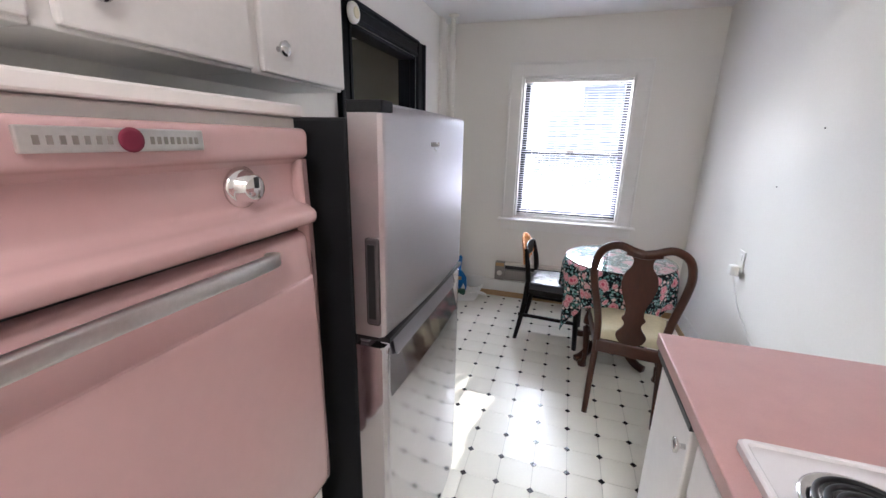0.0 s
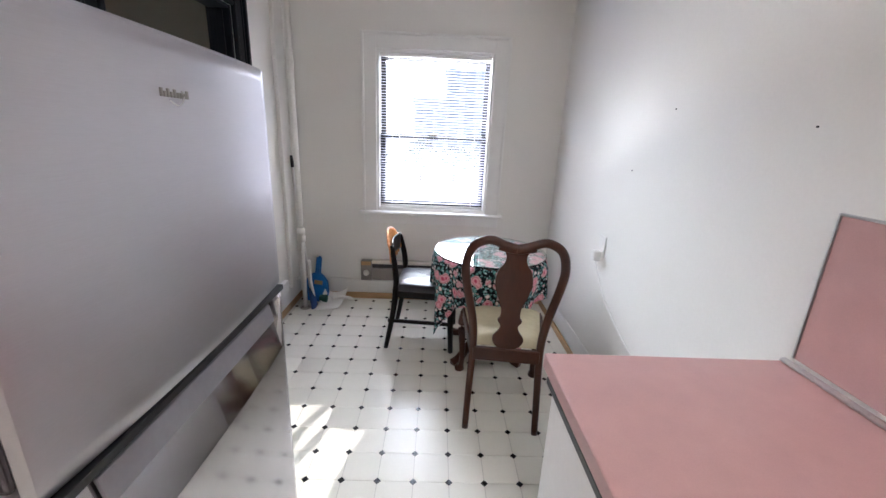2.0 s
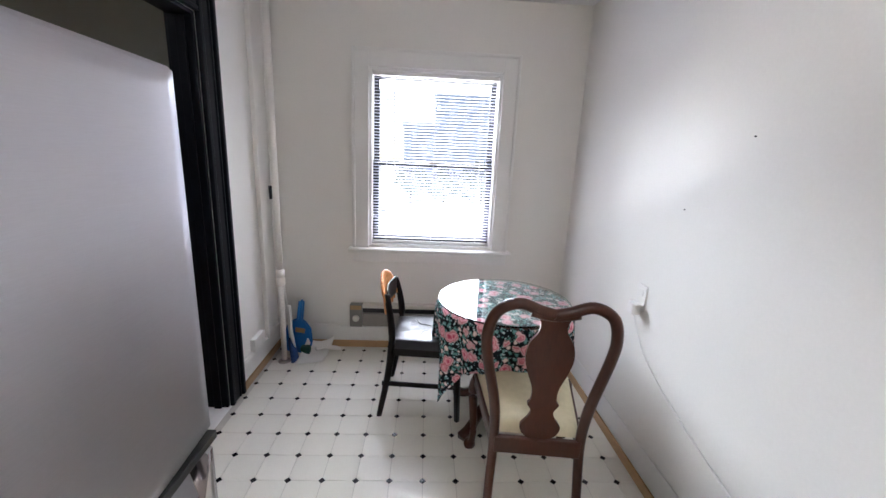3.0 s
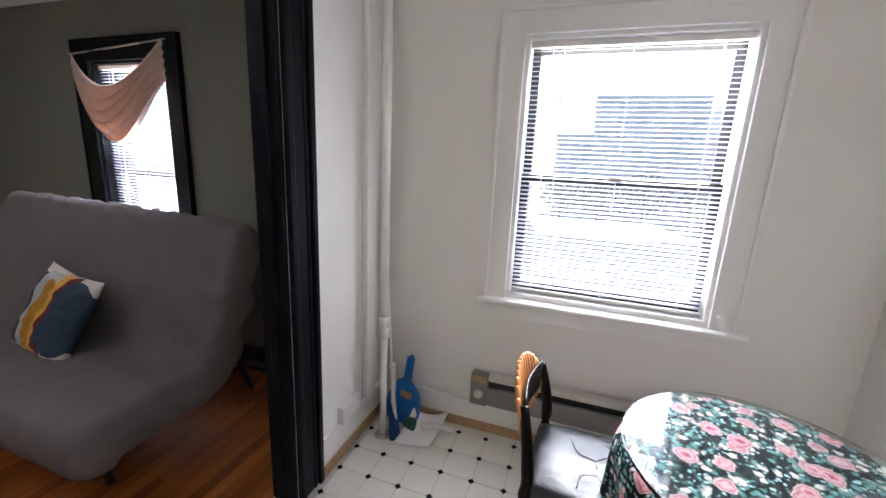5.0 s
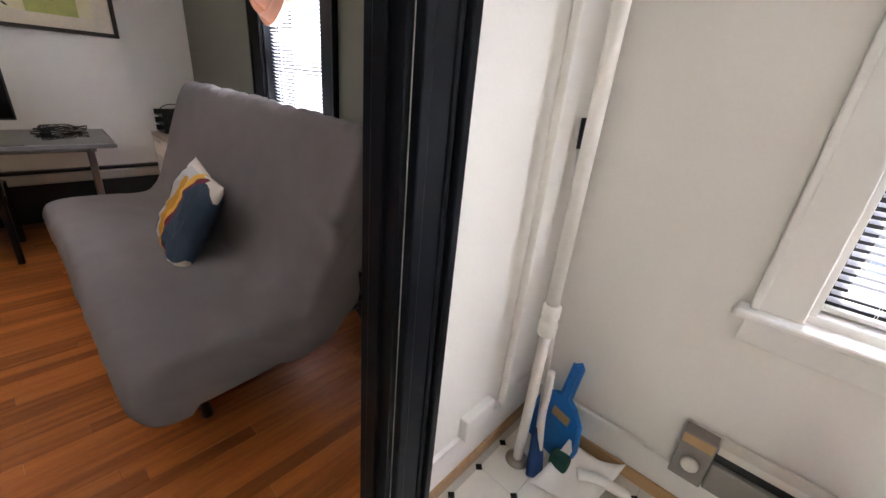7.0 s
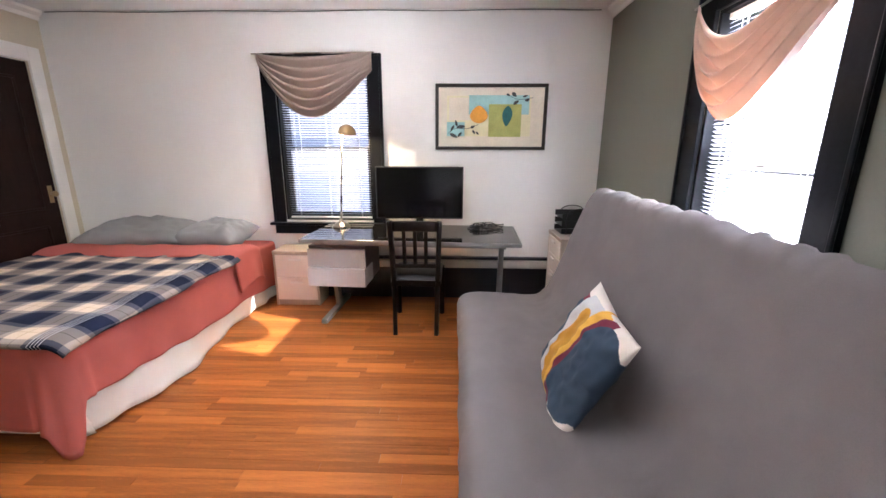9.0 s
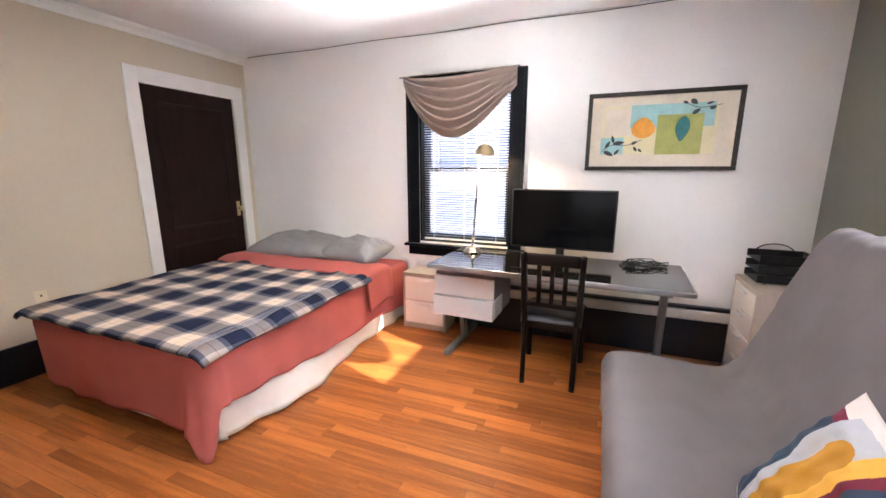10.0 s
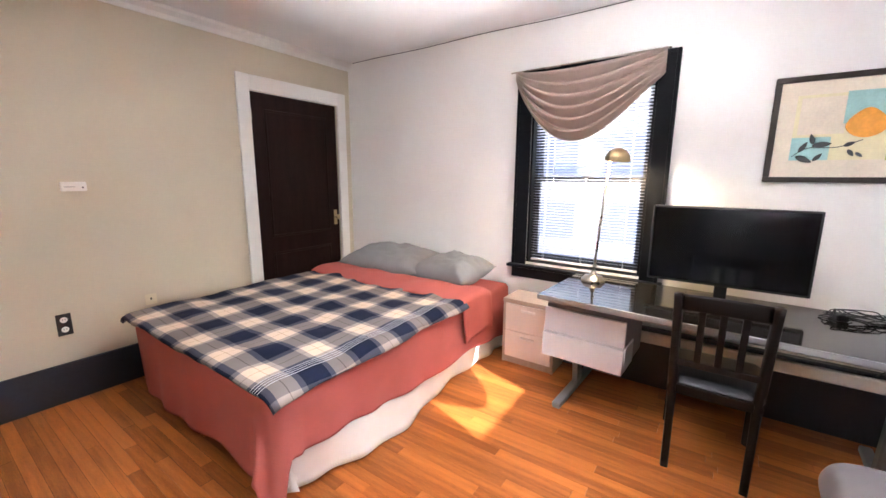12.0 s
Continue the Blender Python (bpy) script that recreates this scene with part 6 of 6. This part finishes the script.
for zz in (0.462, 0.523):
    sk = part("socket", lathe(bmesh.new(), [(0.018, 0), (0.017, 0.003)], m=pose(-2.473, YB + 0.007, zz, -90), seg=20), WHITE_PL, oo, "white socket face")
    for dx in (-0.006, 0.006):
        part("slot", B(-2.473 + dx - 0.0012, -2.473 + dx + 0.0012, YB + 0.0095, YB + 0.0105, zz - 0.002, zz + 0.008, 0), BLACK_PL, sk)
o2 = thing("cream_outlet", "cream wall outlet above the bed's edge", "outlet")
part("plate", B(-2.965, -2.895, YB, YB + 0.007, 0.50, 0.575, 0.002), mat("ivory_plastic", (0.68, 0.60, 0.42), 0.4), o2)
part("slot", B(-2.935, -2.925, YB + 0.0068, YB + 0.0078, 0.535, 0.55, 0), BLACK_PL, o2)


def swag(name, label, a, b, out, sag, right_drop, material, n_fold, gap):
    """A draped scarf from a to b, sagging between them; out points into the room."""
    a, b, out = Vector(a), Vector(b), Vector(out)
    s = thing(name, label, "curtain")

    def at(u, v):
        p = a.lerp(b, u)
        hang = gap + (sag - gap) * v ** 0.9
        k = math.sin(math.pi * u ** 0.92) ** 0.85
        p = p + Vector((0, 0, -hang * k))
        # gathers at both ends, hanging tail at the far end
        p.z -= 0.06 * v * (1 - u) ** 6 + right_drop * v * u ** 8
        ripple = math.sin(v * n_fold * math.pi * 2 + 1.6 * u) * (0.030 * k + 0.006)
        bulge = 0.05 * k * math.sin(math.pi * v) + 0.02 * k
        p += out * (0.012 + bulge + ripple)
        p.z += 0.3 * ripple
        return p

    ob = part("cloth", sheet(bmesh.new(), at, 60, 80), material, s, smooth=True)
    thick(ob, 0.0015)
    rod = part("rod", tube(bmesh.new(), [a + (a - b).normalized() * 0.04 + out * 0.01 + Vector((0, 0, -0.005)), b + (b - a).normalized() * 0.02 + out * 0.01 + Vector((0, 0, -0.005))], 0.006, seg=8), NICKEL, s, "thin curtain rod", smooth=True)
    return s


swag("window_scarf", "mauve satin scarf swagged across a black window", (XF + 0.05, 0.622, 2.165), (XF + 0.05, 1.60, 2.175), (1, 0, 0), 0.53, 0.15, SWAG_M, 6, 0.05)
swag("window_scarf", "peach satin scarf swagged over the bedroom window, glowing in sunlight", (-3.44, YW - 0.06, 2.08), (-2.59, YW - 0.06, 2.13), (0, -1, 0), 0.60, 0.25, SWAG_P, 5, 0.25)


# ---- outside ----
structure("ground", B(-400, 400, -300, 600, -6.2, -6.0, 0), CONCRETE, "pale concrete ground", "ground")


def building(label, x, y, w, d, z1, material, cols, rows, turn=0, panes=BLD_WIN):
    b = thing("apartment_building", label, "building", pose(x, y, -6, 0, 0, turn))
    hgt = z1 + 6
    part("wall", B(-w / 2, w / 2, -d / 2, d / 2, 0, hgt, 0), material, b)
    part("roof", B(-w / 2 - 0.2, w / 2 + 0.2, -d / 2 - 0.2, d / 2 + 0.2, hgt, hgt + 0.5, 0), material, b)
    for i in range(cols):
        for j in range(rows):
            cx, cz = -w / 2 + w * (i + 0.5) / cols, 1.5 + (hgt - 2) * (j + 0.5) / rows
            ww, wh = w / cols * 0.3, (hgt - 2) / rows * 0.28
            o = part("window", B(cx - ww, cx + ww, -d / 2 - 0.06, -d / 2 + 0.02, cz - wh, cz + wh, 0), panes, b)


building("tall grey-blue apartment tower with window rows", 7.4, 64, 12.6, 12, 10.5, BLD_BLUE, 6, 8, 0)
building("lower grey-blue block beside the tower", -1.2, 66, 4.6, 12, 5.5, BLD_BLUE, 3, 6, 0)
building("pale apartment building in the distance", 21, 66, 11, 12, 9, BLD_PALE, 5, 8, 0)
building("low white flat-roofed building", 1.5, 27, 8, 7, -2.6, ROOF_W, 4, 1, 12)
building("lavender-grey neighbouring house across the yard, coloured dark as if in shade", -24, -2.5, 17, 10, 4.2, HOUSE, 6, 3, 90, HOUSE_WIN)
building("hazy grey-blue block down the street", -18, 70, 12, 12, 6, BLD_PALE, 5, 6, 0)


def tree(x, y, z, hgt, seed):
    t = thing("tree", "leafy green tree with a brown trunk", "tree", pose(x, y, z))
    rnd = random.Random(seed)
    part("trunk", tube(bmesh.new(), spline([(0, 0, 0), (0.1, 0.05, hgt * 0.4), (0, 0.1, hgt * 0.8)], 8), 0.2, ends=[1 - 0.08 * i for i in range(8)]), BARK, t, smooth=True)
    vs, fs = [], []
    for k in range(1500):
        a, e, r = rnd.uniform(0, 6.28), rnd.uniform(-0.9, 1.4), hgt * 0.38 * rnd.random() ** 0.4
        c = Vector((r * math.cos(a) * math.cos(e), r * math.sin(a) * math.cos(e), hgt * 0.68 + r * math.sin(e) * 0.9))
        n = Vector((rnd.gauss(0, 1), rnd.gauss(0, 1), rnd.gauss(0, 1))).normalized()
        s = n.orthogonal().normalized() * rnd.uniform(0.1, 0.22)
        u = n.cross(s)
        b = len(vs)
        vs += [tuple(c - s), tuple(c - u * 0.6), tuple(c + s), tuple(c + u * 0.6)]
        fs.append((b, b + 1, b + 2, b + 3))
    me = bpy.data.meshes.new("crown")
    me.from_pydata(vs, [], fs)
    me.materials.append(LEAF)
    ob = new("crown", me)
    ob.parent = t


for k, (x, y, s) in enumerate(((6, 44, 7), (-8, 45, 6.5), (12, 47, 6.5), (-2, 50, 6.5), (2, 47, 6))):
    tree(x, y, -6, s, k)

# ---- floor pieces ----
P, GX, GY = 0.156, -1.05, 3.196
bm = bmesh.new()
c, hgt = 0.0155, P / 2 - 0.0008
oct_pts = [(-hgt + c, -hgt), (hgt - c, -hgt), (hgt, -hgt + c), (hgt, hgt - c), (hgt - c, hgt), (-hgt + c, hgt), (-hgt, hgt - c), (-hgt, -hgt + c)]
oct_pts = [(x * 0.992, y * 0.992) for x, y in oct_pts]
plate(bm, oct_pts, 0.003)
fk = bpy.data.objects["floor_kitchen"]
first = part("tile", bm, VINYL, fk)
vs, fs, n = [], [], 0
dv, df = [], []
for i in range(-1, 15):
    for j in range(-2, 32):
        x, y = GX + P * (i + 0.5), GY - P * (j - 0.5)
        cx, cy = GX + P * i, GY - P * j
        if XL < cx < XR and K_BACK < cy < YW:
            b = len(dv)
            r = 0.0155
            dv += [(cx - r, cy, 0.0012), (cx, cy - r, 0.0012), (cx + r, cy, 0.0012), (cx, cy + r, 0.0012), (cx - r, cy, -0.004), (cx, cy - r, -0.004), (cx + r, cy, -0.004), (cx, cy + r, -0.004)]
            df += [(b, b + 1, b + 2, b + 3)] + [(b + q, b + (q + 1) % 4, b + 4 + (q + 1) % 4, b + 4 + q) for q in range(4)]
        if not (XL - 0.02 < x < XR + 0.02 and K_BACK < y < YW + 0.06):
            continue
        if y > 0.55 and n < 298 and -1.1 < x:
            ob = first if n == 0 else first.copy()
            if n:
                scene.collection.objects.link(ob)
            ob.matrix_basis = pose(x, y, -0.0025)
            n += 1
        else:
            b = len(vs)
            vs += [(x + p, y + q, 0.0005) for p, q in oct_pts]
            fs.append(tuple(range(b, b + 8)))
for nm, vv, ff, mm, lab in (("tile_rest", vs, fs, VINYL_J, "ivory vinyl floor squares"), ("floor_dots", dv, df, DOT, "black diamond dots in the vinyl floor")):
    me = bpy.data.meshes.new(nm)
    me.from_pydata(vv, [], ff)
    me.materials.append(mm)
    ob = new(nm, me)
    ob.parent = fk
    ob["kind"], ob["label"] = "stuff", lab

# oak strips along y
fb = bpy.data.objects["floor_bedroom"]
rnd = random.Random(5)
lens = [0.45, 0.7, 0.95, 1.25]
W = 0.057
meshes = {}
vs, fs, n = [], [], 0
row, x = 0, XL - 0.118 - W
while x > XF - 0.05:
    y = YB - 0.15 - rnd.uniform(0, 0.9)
    while y < YW:
        L = rnd.choice(lens)
        near = -4.3 < x + W and y + L > 0.5 and y < 2.9
        if near and n < 298 and y > YB - 0.1:
            if L not in meshes:
                o = part("plank", B(0.0004, W - 0.0004, 0.0004, L - 0.0006, -0.011, 0.0, 0.0012), OAK, fb)
                meshes[L] = o.data
            else:
                o = new("plank", meshes[L])
                o.parent = fb
            o.matrix_basis = pose(x, y, rnd.uniform(-0.0004, 0.0004))
            n += 1
        elif y + L > YB - 0.02:
            b, z = len(vs), rnd.uniform(-0.0004, 0.0002)
            ya, yb = max(y + 0.0005, YB - 0.15), min(y + L - 0.0006, YW)
            vs += [(x + 0.0006, ya, z), (x + W - 0.0006, ya, z), (x + W - 0.0006, yb, z), (x + 0.0006, yb, z)]
            fs.append((b, b + 1, b + 2, b + 3))
        y += L
    x -= W
me = bpy.data.meshes.new("plank_rest")
me.from_pydata(vs, [], fs)
me.materials.append(OAK_J)
ob = new("plank_rest", me)
ob.parent = fb
ob["kind"], ob["label"] = "stuff", "oak floor strips"
